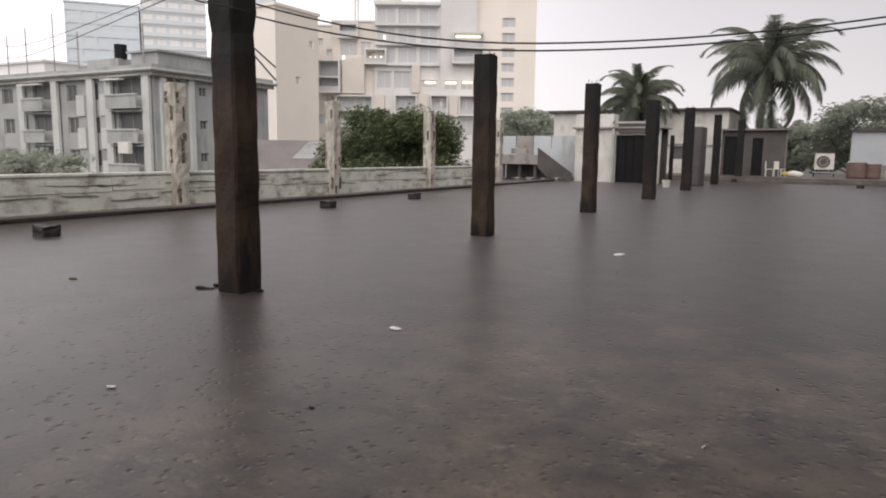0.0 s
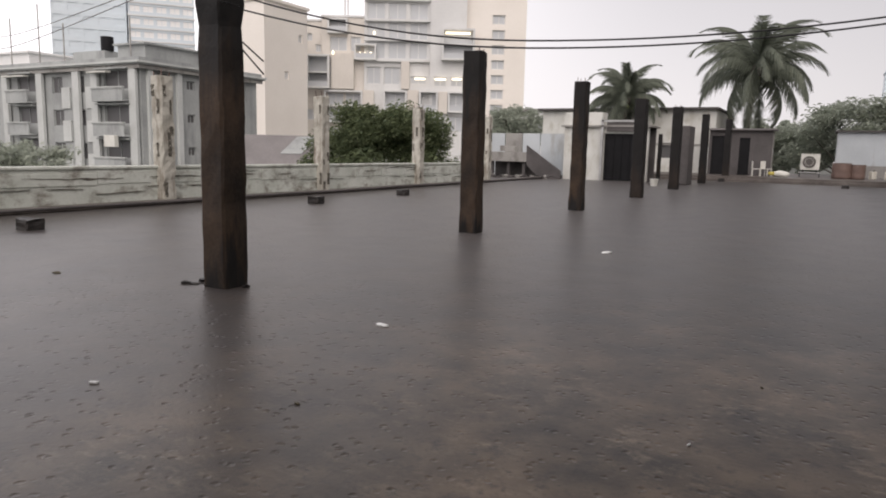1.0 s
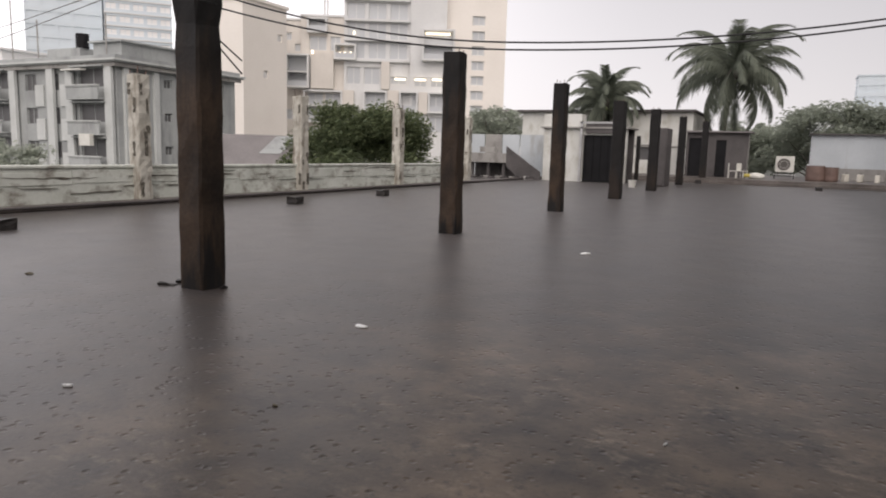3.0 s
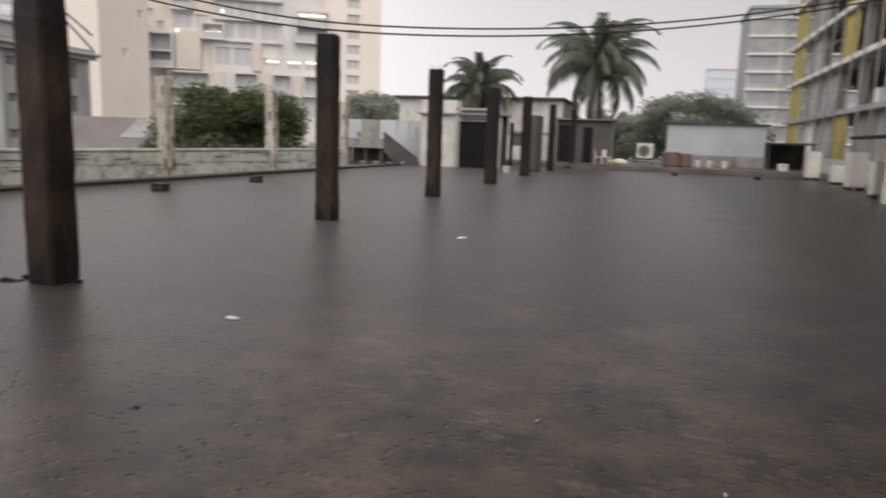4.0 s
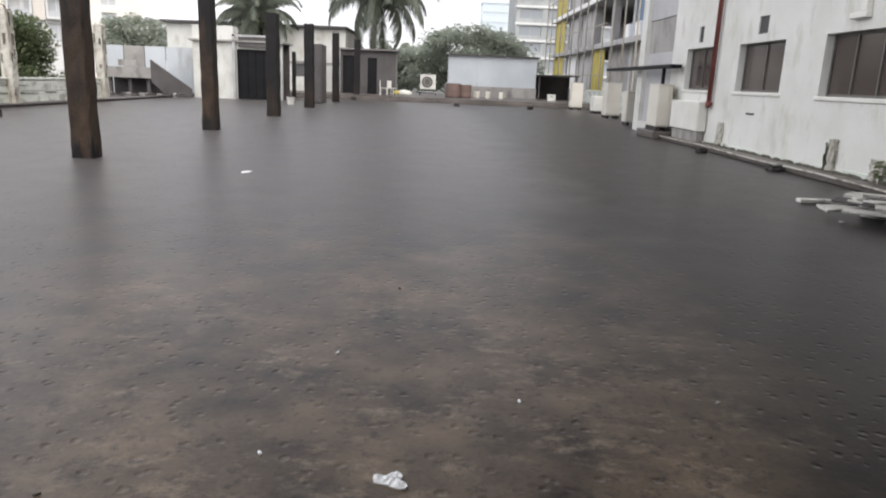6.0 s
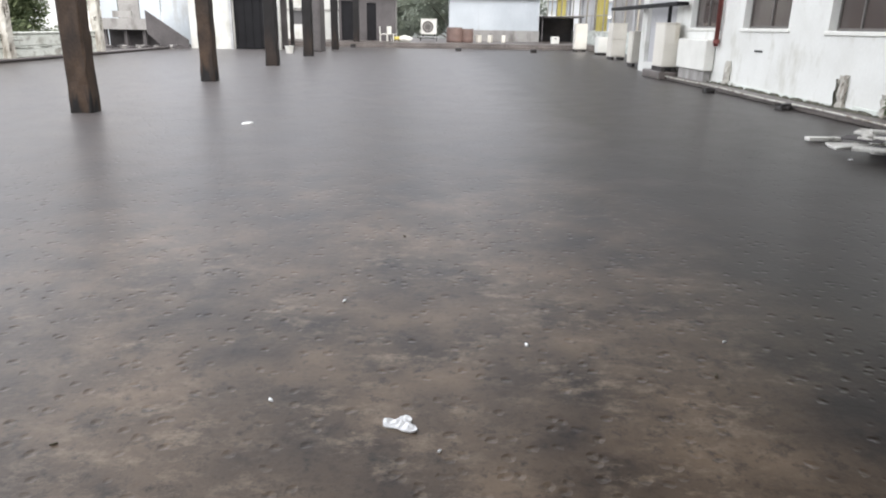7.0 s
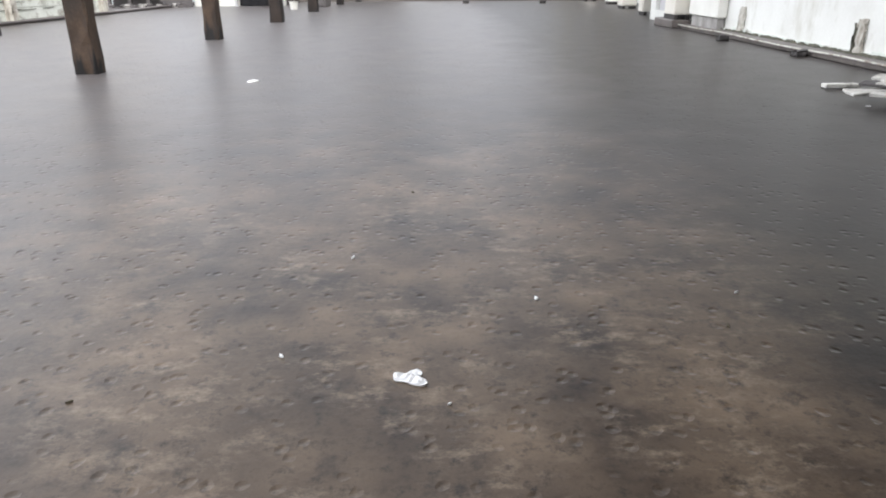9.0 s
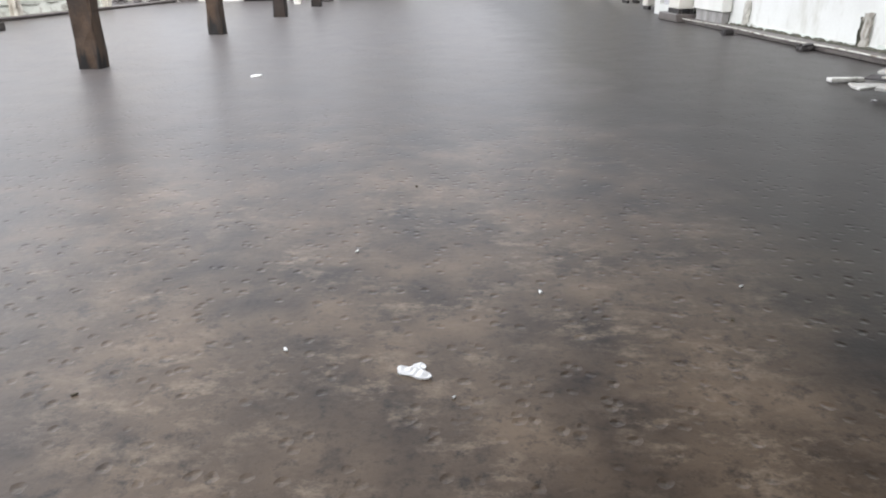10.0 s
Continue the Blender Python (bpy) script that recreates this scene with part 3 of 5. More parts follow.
def white_building():
    X = 6.45
    t = thing("white_building", pose(0, 0, 0), "white-painted building with recessed dark windows beside the flooded roof", "building", kind="structure")
    lows = [(10.05, 12.12, 1.29, 2.30), (13.5, 15.5, 1.32, 2.30), (16.95, 18.7, 1.32, 2.33), (6.4, 8.6, 1.29, 2.30), (2.4, 4.6, 1.29, 2.30)]
    highs = [(a, b, 3.62, 5.1) for a, b, c, d in lows]
    tops = [(a, b, 6.9, 8.3) for a, b, c, d in lows]
    slots = [(14.3, 14.72, 2.46, 2.80), (17.7, 17.98, 2.46, 2.84)]
    panel = [(19.85, 22.55, 0.3, 9.4)]
    bm = bmesh.new()
    open_wall(bm, "x", X, X + 0.30, -5.25, 23.1, -10, 10.5, lows + highs + tops + slots + panel)
    wall = part("wall", bm, M_WHITE, t)
    # core box coloured dark in place of the shade inside the rooms
    part("core", boxes((X + 0.31, 16, -5.2, 23.05, -10, 10.2)), M_DKROOM, t, "dark-coloured core box standing in for unlit rooms")
    part("roof", boxes((X - 0.25, 16.2, -5.3, 23.3, 10.5, 10.75)), M_CEMENT, t)
    for o in lows + highs + tops:
        w = window_unit(t, X, *o, bars=3 if o[1] - o[0] > 2.04 else 2)
        part("window_sill", boxes((X - 0.03, X + 0.13, o[0] - 0.08, o[1] + 0.08, o[2] - 0.07, o[2] - 0.002), bevel=0.01), M_WHITE_TRIM, w, "white concrete sill")
    # slots closed by dark plugs, coloured as the shade inside
    for o in slots:
        bm = boxes((X + 0.03, X + 0.2, o[0], o[1], o[2], o[3]))
        part("vent_slot_fill", bm, M_ACDARK, t, "dark plug standing in for the shade in an exhaust slot")
    # grey cladding with a darker spandrel, in a white frame
    for k in range(3):
        z = 0.3 + k * 3.03
        part("grey_panel", boxes((X + 0.12, X + 0.2, 19.85, 22.55, z, z + 2.05)), M_GREYPANEL, t, "pale grey wall cladding")
        part("spandrel", boxes((X + 0.15, X + 0.2, 19.85, 22.55, z + 2.052, z + 3.028)), M_CEMENT, t, "darker grey band")
    # hood over the nearest slot, and a dark strip painted as a small hole's shade
    part("vent_hood", boxes((X - 0.10, X - 0.001, 10.95, 11.4, 2.47, 2.56), (X - 0.10, X - 0.001, 10.98, 11.1, 2.56, 3.1), bevel=0.012), M_WHITE_TRIM, t, "small wall vent with a conduit")
    part("weep_hole_strip", boxes((X - 0.012, X - 0.001, 14.4, 14.75, 0.86, 0.90)), M_ACDARK, t, "dark strip standing in for the shade in a weep hole")
    # plaster base course, uneven
    rnd = random.Random(9)
    y = -5.0
    while y < 18.8:
        s = rnd.uniform(0.7, 1.8)
        bm = bmesh.new()
        box(bm, X - 0.035 - rnd.uniform(0, 0.01), X - 0.001, y, min(y + s, 18.9) - 0.012, 0.0, rnd.uniform(0.12, 0.20), bevel=0.01)
        part("base_course", bm, M_PARAPET, t, "stained rough cement base course")
        y += s
    bm = bmesh.new()
    for k in range(170):
        yy = rnd.uniform(4, 18.8)
        hh = 0.035 + 0.06 * max(0.0, noise.noise((yy * 1.3, 3.0, 0))) + 0.03 * rnd.random()
        m = Matrix.Translation((X - 0.06, yy, 0.09)) @ Matrix.Diagonal((0.04, rnd.uniform(0.08, 0.22), hh, 1))
        bmesh.ops.create_icosphere(bm, subdivisions=2, radius=1.0, matrix=m)
    tagged(part("moss", bm, M_MOSS, t, "dark moss along the foot of the wall", True), kind="stuff")
    # pilaster stumps and cracked plaster at the foot
    for yy, h, ww in ((11.45, 0.55, 0.07), (11.32, 0.62, 0.16), (15.9, 0.62, 0.2), (10.1, 0.42, 0.3)):
        bm = bmesh.new()
        rough_shaft(bm, 0.07, ww, h, 8, 0.022, int(yy * 10))
        bmesh.ops.transform(bm, matrix=pose(X - 0.04, yy, 0), verts=bm.verts)
        part("plaster_stump", bm, M_MOSS if ww < 0.1 else M_POST, t, "broken mouldy plaster patch")
    return t


white_building()
pipe = thing("downpipe", pose(6.36, 16.62, 0), "red-brown painted drain pipe on the white wall", "pipe")
part("tube", tube(bmesh.new(), [(0, 0, 0.92), (0, 0, 10.4)], 0.055, 10), M_REDPIPE, pipe, smooth=True)
for z in (0.98, 3.35, 6.2, 9.0):
    part("bracket", tube(bmesh.new(), [(0, 0, z), (0, 0, z + 0.09)], 0.075, 10), M_REDPIPE, pipe)
bm = boxes((6.05, 6.42, -5, 19, 0.0, 0.10), bevel=0.02)
single("kerb_east", bm, M_KERB, "low kerb at the foot of the white wall", "kerb", kind="structure")
bm = tube(bmesh.new(), [(6.0, y, 0.10 + 0.012 * math.sin(y * 1.3)) for y in range(-5, 20)], 0.016, 8)
single("drain_pipe", bm, M_POST, "pale plastic pipe along the foot of the white wall", "pipe", smooth=True)
single("wall_east", boxes((9.7, 9.95, 23.1, 56, -0.4, 1.0), (9.66, 9.99, 23.1, 56, 1.0, 1.08)), M_PARAPET, "low pale parapet beyond the white building", "parapet", kind="structure")


# ---- air conditioners ----
def condenser(x, y, w, d, h, fans, rz, label, z=0.0, mat=None):
    """Outdoor unit: body, plinth feet, fan grilles on the face that looks to -y."""
    t = thing("outdoor_unit", pose(x, y, z, 0, 0, rz), label, "air conditioner", "outdoor air conditioner units")
    part("casing", boxes((-w / 2, w / 2, -d / 2, d / 2, 0.12, h), bevel=0.018), mat or M_AC, t)
    part("top_cover", boxes((-w / 2 - 0.012, w / 2 + 0.012, -d / 2 - 0.012, d / 2 + 0.012, h, h + 0.03), bevel=0.008), mat or M_AC, t)
    for sx in (-1, 1):
        part("foot", boxes((sx * w * 0.36 - 0.05, sx * w * 0.36 + 0.05, -d / 2 - 0.03, d / 2 + 0.03, 0.0, 0.119)), M_BLOCK, t, "black mounting foot")
    for i in range(fans):
        zc = 0.12 + (h - 0.12) * (i + 0.5) / fans
        r = min(w * 0.36, (h - 0.12) / fans * 0.42)
        bm = bmesh.new()
        tube(bm, [(-0.05 * w, -d / 2 - 0.002, zc), (-0.05 * w, -d / 2 - 0.012, zc)], r, 20)
        g = part("fan_grille", bm, M_FRAME, t, "dark round fan grille")
        bm = bmesh.new()
        for rr in (0.6, 1.0):
            ring = [(-0.05 * w + r * rr * math.cos(a), -d / 2 - 0.02, zc + r * rr * math.sin(a)) for a in (2 * math.pi * k / 20 for k in range(21))]
            tube(bm, ring, 0.008, 4, cap=False)
        part("guard_ring", bm, mat or M_AC, g)
    bm = bmesh.new()
    for k in range(9):
        zz = 0.3 + (h - 0.5) * k / 8
        box(bm, -w / 2 - 0.006, -w / 2 - 0.001, -d * 0.36, d * 0.36, zz, zz + 0.018)
    part("louvre", bm, mat or M_AC, t, "side louvres")
    if not fans:
        part("front_panel", boxes((-w / 2 + 0.03, w / 2 - 0.03, -d / 2 - 0.012, -d / 2 - 0.001, 0.17, h * 0.55), bevel=0.004), M_AC, t)
        part("front_panel", boxes((-w / 2 + 0.03, w / 2 - 0.03, -d / 2 - 0.012, -d / 2 - 0.001, h * 0.57, h - 0.04), bevel=0.004), M_AC, t)
    return t


single("plinth", boxes((5.82, 6.42, 18.85, 20.4, 0.0, 0.20), bevel=0.02), M_KERB, "low concrete plinth at the foot of the white wall", "plinth", kind="structure")
condenser(6.1, 19.4, 0.40, 0.84, 1.21, 0, 0, "tall cream outdoor unit beside the white building", z=0.201)
condenser(7.1, 25.4, 0.72, 0.55, 1.16, 0, 0, "shorter cream outdoor unit on dark feet")
condenser(7.55, 30.6, 0.60, 0.8, 1.45, 0, 0, "tall cream outdoor unit streaked with rain")
condenser(7.85, 40.0, 0.66, 0.6, 1.45, 0, 0, "distant cream outdoor unit at the far end")
t = thing("utility_box", pose(7.75, 35.0, 0), "low white steel box among the outdoor units", "utility box")
part("body", boxes((0.0, 0.95, 0.0, 0.7, 0.12, 0.85), bevel=0.02), M_WHITE_TRIM, t)
part("base", boxes((0.03, 0.92, 0.03, 0.67, 0, 0.119)), M_BLOCK, t, "black base")
t = thing("utility_box", pose(6.2, 16.8, 0.1), "low white steel box against the white wall", "utility box")
part("body", boxes((0.0, 0.235, 0.0, 1.95, 0.25, 0.95), bevel=0.02), M_WHITE_TRIM, t)
part("base", boxes((0.06, 0.215, 0.1, 1.85, 0, 0.249)), M_CEMENT, t, "grey cement base")
t = thing("awning_frame", pose(0, 0, 0), "dark steel beam on thin posts over the outdoor units", "awning")
part("beam", boxes((6.05, 6.35, 18.7, 25.7, 1.86, 1.95)), M_DARK, t)
part("post", boxes((6.12, 6.2, 19.5, 19.58, 1.443, 1.859)), M_DARK, t)
for yy in (19.0, 21.0, 22.8):
    part("arm", boxes((6.351, 6.449, yy, yy + 0.06, 1.87, 1.93)), M_DARK, t)

# ---- far terrace ----
t = thing("white_outbuilding", pose(0, 0, 0), "white-painted block with a black gate", "outbuilding", kind="structure")
bm = bmesh.new()
open_wall(bm, "y", 35.7, 35.95, -12.15, -7.75, -0.1, 2.75, [(-10.0, -7.85, 0.0, 2.42)])
box(bm, -12.15, -10.15, 35.72, 36.6, 2.84, 3.5)
box(bm, -12.15, -11.9, 35.96, 37.5, -0.1, 2.75)
part("wall", bm, M_WHITE, t)
part("roof", boxes((-12.3, -7.6, 35.5, 37.7, 2.751, 2.83)), M_CEMENT, t)
part("back_wall", boxes((-11.9, -7.75, 37.25, 37.5, 0, 2.75)), M_DKROOM, t)
g = part("gate", boxes((-9.98, -7.87, 35.8, 35.86, 0.03, 2.40)), M_DARK, t, "closed black steel gate")
for k in range(6):
    x = -9.9 + k * 0.39
    part("gate_rib", boxes((x, x + 0.04, 35.76, 35.799, 0.05, 2.38)), M_DARK, g)
part("sign_panel", boxes((-9.85, -8.3, 35.55, 35.62, 2.52, 2.98)), M_DKROOM, t, "dark panel over the gate")
part("frame", boxes((-10.14, -10.02, 35.5, 35.66, 0, 3.1), (-10.14, -7.8, 35.5, 35.6, 3.0, 3.1), (-7.9, -7.8, 35.5, 35.6, 0, 3.0)), M_STEEL, t, "pale steel portal over the gate")

t = thing("long_white_house", pose(0, 0, 0), "long low white house with a flat dark roof edge", "house", kind="structure")
bm = bmesh.new()
open_wall(bm, "y", 48, 48.25, -18, -6.22, -0.1, 4.35, [(-14.2, -12.8, 2.2, 3.4), (-9.6, -8.9, 1.2, 2.2)])
part("wall", bm, M_WHITE, t)
part("wall_side", boxes((-6.47, -6.22, 48.26, 55, -0.1, 4.35)), M_WHITE, t)
part("roof", boxes((-18.3, -6.07, 47.6, 55.4, 4.36, 4.5)), M_DKROOM, t, "dark roof slab")
part("window", boxes((-14.2, -12.8, 48.12, 48.16, 2.2, 3.4)), M_OLDGLASS, t)
part("window", boxes((-9.6, -8.9, 48.12, 48.16, 1.2, 2.2)), M_OLDGLASS, t)
part("string_course", boxes((-18, -6.22, 47.94, 47.998, 2.05, 2.15)), M_CEMENT, t)

t = thing("dark_store_room", pose(0, 0, 0), "dark grey store room under the palm", "shed", kind="structure")
bm = bmesh.new()
open_wall(bm, "y", 46.0, 46.2, -6.27, -2.70, 0.28, 2.99, [(-6.12, -5.22, 0.28, 2.64), (-4.52, -3.92, 0.28, 2.54)])
part("wall", bm, M_DKROOM, t)
part("wall_side", boxes((-2.90, -2.70, 46.201, 47.55, 0.28, 2.99)), M_CEMENT, t, "paler side wall")
part("door", boxes((-6.12, -5.22, 46.08, 46.13, 0.28, 2.64)), M_DARK, t, "black door")
part("door", boxes((-4.52, -3.92, 46.08, 46.13, 0.28, 2.54)), M_DARK, t, "black door")
part("roof", boxes((-6.37, -2.50, 45.7, 47.55, 2.991, 3.09)), M_ROOFSHEET, t)

t = thing("metal_shed", pose(0, 0, 0), "blue-grey sheet-metal shed with a low flat roof", "shed", kind="structure")
bm = bmesh.new()
n = 44
for k in range(n):
    a, b = 0.75 + 6.15 * k / n, 0.75 + 6.15 * (k + 1) / n
    box(bm, a, b, 50 - (0.035 if k % 2 else 0.0), 50.05, 0.28, 3.05)
part("wall", bm, M_SHED, t, "ribbed metal wall")
part("wall_side", boxes((6.85, 6.9, 50.051, 54, 0.28, 3.05), (0.75, 0.8, 50.051, 54, 0.28, 3.05)), M_SHED, t)
part("roof", boxes((0.6, 7.1, 49.7, 54.2, 3.06, 3.14)), M_DKROOM, t, "dark roof edge")
part("skirt", boxes((0.7, 6.95, 49.9, 49.955, 0.28, 1.0)), M_CEMENT, t, "stained cement skirting")
t = thing("lean_to", pose(0, 0, 0), "dark open lean-to beside the shed", "shed")
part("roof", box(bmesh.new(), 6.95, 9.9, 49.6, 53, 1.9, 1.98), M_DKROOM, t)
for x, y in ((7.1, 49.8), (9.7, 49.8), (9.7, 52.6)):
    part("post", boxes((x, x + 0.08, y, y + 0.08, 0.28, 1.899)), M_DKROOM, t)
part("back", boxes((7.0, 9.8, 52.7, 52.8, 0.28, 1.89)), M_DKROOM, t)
condenser(-0.62, 47.0, 1.02, 0.42, 1.05, 1, 0, "white outdoor unit on a stand on the far terrace", z=0.58, mat=M_WHITE_TRIM)
t = thing("unit_stand", pose(-0.62, 47.0, 0.28), "dark steel stand under an outdoor unit", "stand")
part("top", boxes((-0.6, 0.6, -0.25, 0.25, 0.24, 0.299)), M_STEEL, t)
for sx in (-0.55, 0.5):
    for sy in (-0.22, 0.17):
        part("leg", boxes((sx, sx + 0.05, sy, sy + 0.05, 0, 0.239)), M_DARK, t)


# ---- old apartment building ----
def flat_window(parent, me_frame, me_pane, m):
    w = shared("window", me_frame, parent, m)
    shared("pane", me_pane, w, Matrix.Identity(4))
    return w


def window_meshes(w, h, frame_mat, glass_mat, f=0.07):
    """Frame and pane in the local xz plane, facing -y, with the origin at the lower middle."""
    bm = boxes((-w / 2, w / 2, -0.06, 0.06, 0, f), (-w / 2, w / 2, -0.06, 0.06, h - f, h), (-w / 2, -w / 2 + f, -0.06, 0.06, f, h - f),
               (w / 2 - f, w / 2, -0.06, 0.06, f, h - f), (-f / 2, f / 2, -0.05, 0.05, f, h - f))
    a = mesh_from("window", bm)
    a.materials.append(frame_mat)
    b = mesh_from("pane", boxes((-w / 2 + f, w / 2 - f, 0.0, 0.02, f, h - f)))
    b.materials.append(glass_mat)
    return a, b


def apartment():
    X, Y, TOP = -51.6, 40.4, 8.0
    t = thing("apartment_building", pose(0, 0, 0), "old grey four-storey apartment block with balconies, faded by rain", "building", kind="structure")
    floors = [-7.0, -4.0, -1.0, 2.0, 5.0]
    east, south = [], []
    for z in floors:
        east += [(42.1, 43.3, z + 0.7, z + 2.5), (45.3, 46.2, z + 1.3, z + 2.1), (48.4, 49.8, z + 0.8, z + 2.3), (51.6, 52.7, z + 0.8, z + 2.3)]
        south += [(-56.5, -52.9, z + 1.0, z + 2.65), (-60.9, -59.2, z + 0.8, z + 2.3), (-64.0, -62.4, z + 0.8, z + 2.3), (-69.5, -66.5, z + 1.0, z + 2.6),
                  (-75.0, -73.0, z + 0.8, z + 2.3), (-80, -78.4, z + 0.8, z + 2.3)]
    bm = bmesh.new()
    open_wall(bm, "x", X - 0.3, X, Y, 54.2, -10, TOP, east)
    open_wall(bm, "y", Y, Y + 0.3, -84, X - 0.301, -10, TOP, south)
    part("wall", bm, M_OLDPAINT, t)
    part("core", boxes((-83, X - 1.6, Y + 1.6, 54, -10, TOP - 0.05)), M_CEMENT, t, "dim rooms behind the openings")
    part("roof", boxes((-84.6, X + 0.7, Y - 0.7, 54.8, TOP, TOP + 0.3), (-84.4, X + 0.45, Y - 0.45, 54.5, TOP + 0.3, TOP + 0.62)), M_OLDPAINT, t, "overhanging roof slab with a parapet")
    part("stair_head", boxes((-56, X - 0.8, 41.6, 50, TOP + 0.62, TOP + 1.9), (-56.3, X - 0.5, 41.3, 50.3, TOP + 1.9, TOP + 2.05)), M_OLDPAINT, t, "flat-roofed stair house")
    part("stair_head", boxes((-63, -58.4, 42, 47, TOP + 0.62, TOP + 1.7)), M_OLDPAINT, t)
    part("stair_head", boxes((-82, -70, 42, 50, TOP + 0.62, TOP + 2.0), (-82.3, -69.7, 41.7, 50.3, TOP + 2.0, TOP + 2.2)), M_PALEPAINT, t)
    bm = tube(bmesh.new(), [(-58.8, 42.6, TOP + 1.7), (-58.8, 42.6, TOP + 3.0)], 0.55, 14)
    part("water_tank", bm, M_DARK, t, "black plastic water tank")
    for x, h in ((-66.6, 5.6), (-71.2, 4.6), (-62.8, 3.6), (-53.5, 3.6), (-74.5, 4.0)):
        part("antenna_mast", tube(bmesh.new(), [(x, 41, TOP + 0.6), (x, 41, TOP + 0.6 + h)], 0.06, 6), M_CEMENT, t)
    sizes = {}
    for o in east + south:
        w, h = round(o[1] - o[0], 2), round(o[3] - o[2], 2)
        if (w, h) not in sizes:
            sizes[(w, h)] = window_meshes(w, h, M_OLDPAINT, M_OLDGLASS)
    for o in east:
        flat_window(t, *sizes[(round(o[1] - o[0], 2), round(o[3] - o[2], 2))], pose(X - 0.2, (o[0] + o[1]) / 2, o[2], 0, 0, 90))
    for o in south:
        flat_window(t, *sizes[(round(o[1] - o[0], 2), round(o[3] - o[2], 2))], pose((o[0] + o[1]) / 2, Y + 0.2, o[2]))
    for z in floors:
        for a, b in ((-56.7, -52.6), (-69.7, -66.3)):
            part("balcony", boxes((a, b, Y - 1.1, Y - 0.001, z - 0.1, z + 0.06), (a, b, Y - 1.1, Y - 1.0, z + 0.06, z + 0.95), (a - 0.05, b + 0.05, Y - 1.16, Y - 0.95, z + 0.951, z + 1.05)),
                 M_OLDPAINT, t, "balcony with a solid parapet")
            part("balcony_rail", boxes((a - 0.06, b + 0.06, Y - 1.20, Y - 0.93, z + 1.051, z + 1.14)), M_OLDWHITE, t, "white coping on the balcony")
            part("hood", boxes((a - 0.1, b + 0.1, Y - 0.75, Y - 0.001, z + 2.66, z + 2.78)), M_OLDPAINT, t, "concrete sunshade")
        for x in (-61.8, -58.3):
            part("wall_panel", boxes((x - 0.6, x + 0.6, Y - 0.16, Y - 0.001, z - 0.6, z + 1.3)), M_OLDWHITE, t, "white painted panel")
    for xx in (-59.9, -57.3, -52.2, -65.4, -71.0):
        part("pilaster", boxes((xx - 0.45, xx + 0.45, Y - 0.45, Y - 0.17, -10, TOP - 0.01)), M_OLDWHITE, t)
    # shadow line under the eaves, made as a darker board
    part("eave_shadow_board", boxes((-84.3, X + 0.5, Y - 0.5, Y - 0.46, TOP - 0.35, TOP - 0.001), (X + 0.46, X + 0.5, Y - 0.45, 54.6, TOP - 0.35, TOP - 0.001)), M_CEMENT, t, "dark board standing in for the eave shadow")
    for a, b in ((-70.5, -66.8), (-57.5, -54.8)):
        part("awning_sheet", boxes((a, b, Y - 1.0, Y - 0.5, TOP - 0.62, TOP - 0.5)), M_WHITE_TRIM, t, "white sheet under the roof edge")
    part("roof_edge", boxes((-84.7, X + 0.8, Y - 0.82, Y - 0.701, TOP + 0.12, TOP + 0.28), (X + 0.701, X + 0.82, Y - 0.7, 54.9, TOP + 0.12, TOP + 0.28)), M_OLDWHITE, t, "pale drip edge of the roof slab")
    part("hung_unit", boxes((-54.6, -53.2, Y - 1.6, Y - 1.17, 1.0, 2.0), bevel=0.03), M_WHITE_TRIM, t, "white air conditioner on a balcony")
    for yy in (41.2, 44.3, 47.2, 50.7):
        part("pilaster", boxes((X + 0.001, X + 0.3, yy - 0.25, yy + 0.25, -10, TOP - 0.01)), M_OLDWHITE, t)


apartment()


def slab_tower(name, m, w, d, z0, z1, storey, cols, label, wall_mat, glass_mat, win=(0.6, 0.55), skip=0.0, seed=1, bands=False):
    """A tower whose front faces local -y, from x=0 to w; windows are parts in real openings."""
    t = thing(name, m, label, "building", kind="structure")
    rnd = random.Random(seed)
    holes, step = [], w / cols
    zz = z0
    while zz + storey <= z1 + 0.01:
        for c in range(cols):
            if rnd.random() >= skip:
                holes.append((c * step + step * (1 - win[0]) / 2, c * step + step * (1 + win[0]) / 2, zz + storey * 0.3, zz + storey * (0.3 + win[1])))
        zz += storey
    bm = bmesh.new()
    open_wall(bm, "y", 0, 0.4, 0, w, -10, z1, holes)
    part("wall", bm, wall_mat, t)
    part("core", boxes((0, w, 0.401, d, -10, z1)), wall_mat, t)
    part("roof", boxes((-0.3, w + 0.3, -0.3, d + 0.3, z1 + 0.001, z1 + 0.5)), wall_mat, t)
    fr, pa = window_meshes(step * win[0], storey * win[1], wall_mat, glass_mat, 0.12)
    for o in holes:
        p = pose((o[0] + o[1]) / 2, 0.22, o[2])
        flat_window(t, fr, pa, p)
    if bands:
        zz = z0
        while zz <= z1:
            part("floor_band", boxes((-0.2, w + 0.2, -0.25, -0.001, zz - 0.15, zz + 0.3)), M_MISTY, t)
            zz += storey
    return t


YAW0 = 29.5
slab_tower("beige_tower", pose(-80, 86, 0, 0, 0, 90), 10.6, 14, 2, 24.5, 3.2, 3, "plain beige tower block half lost in the rain", M_BEIGE, M_FARGLASS, (0.3, 0.4), 0.85, 3)


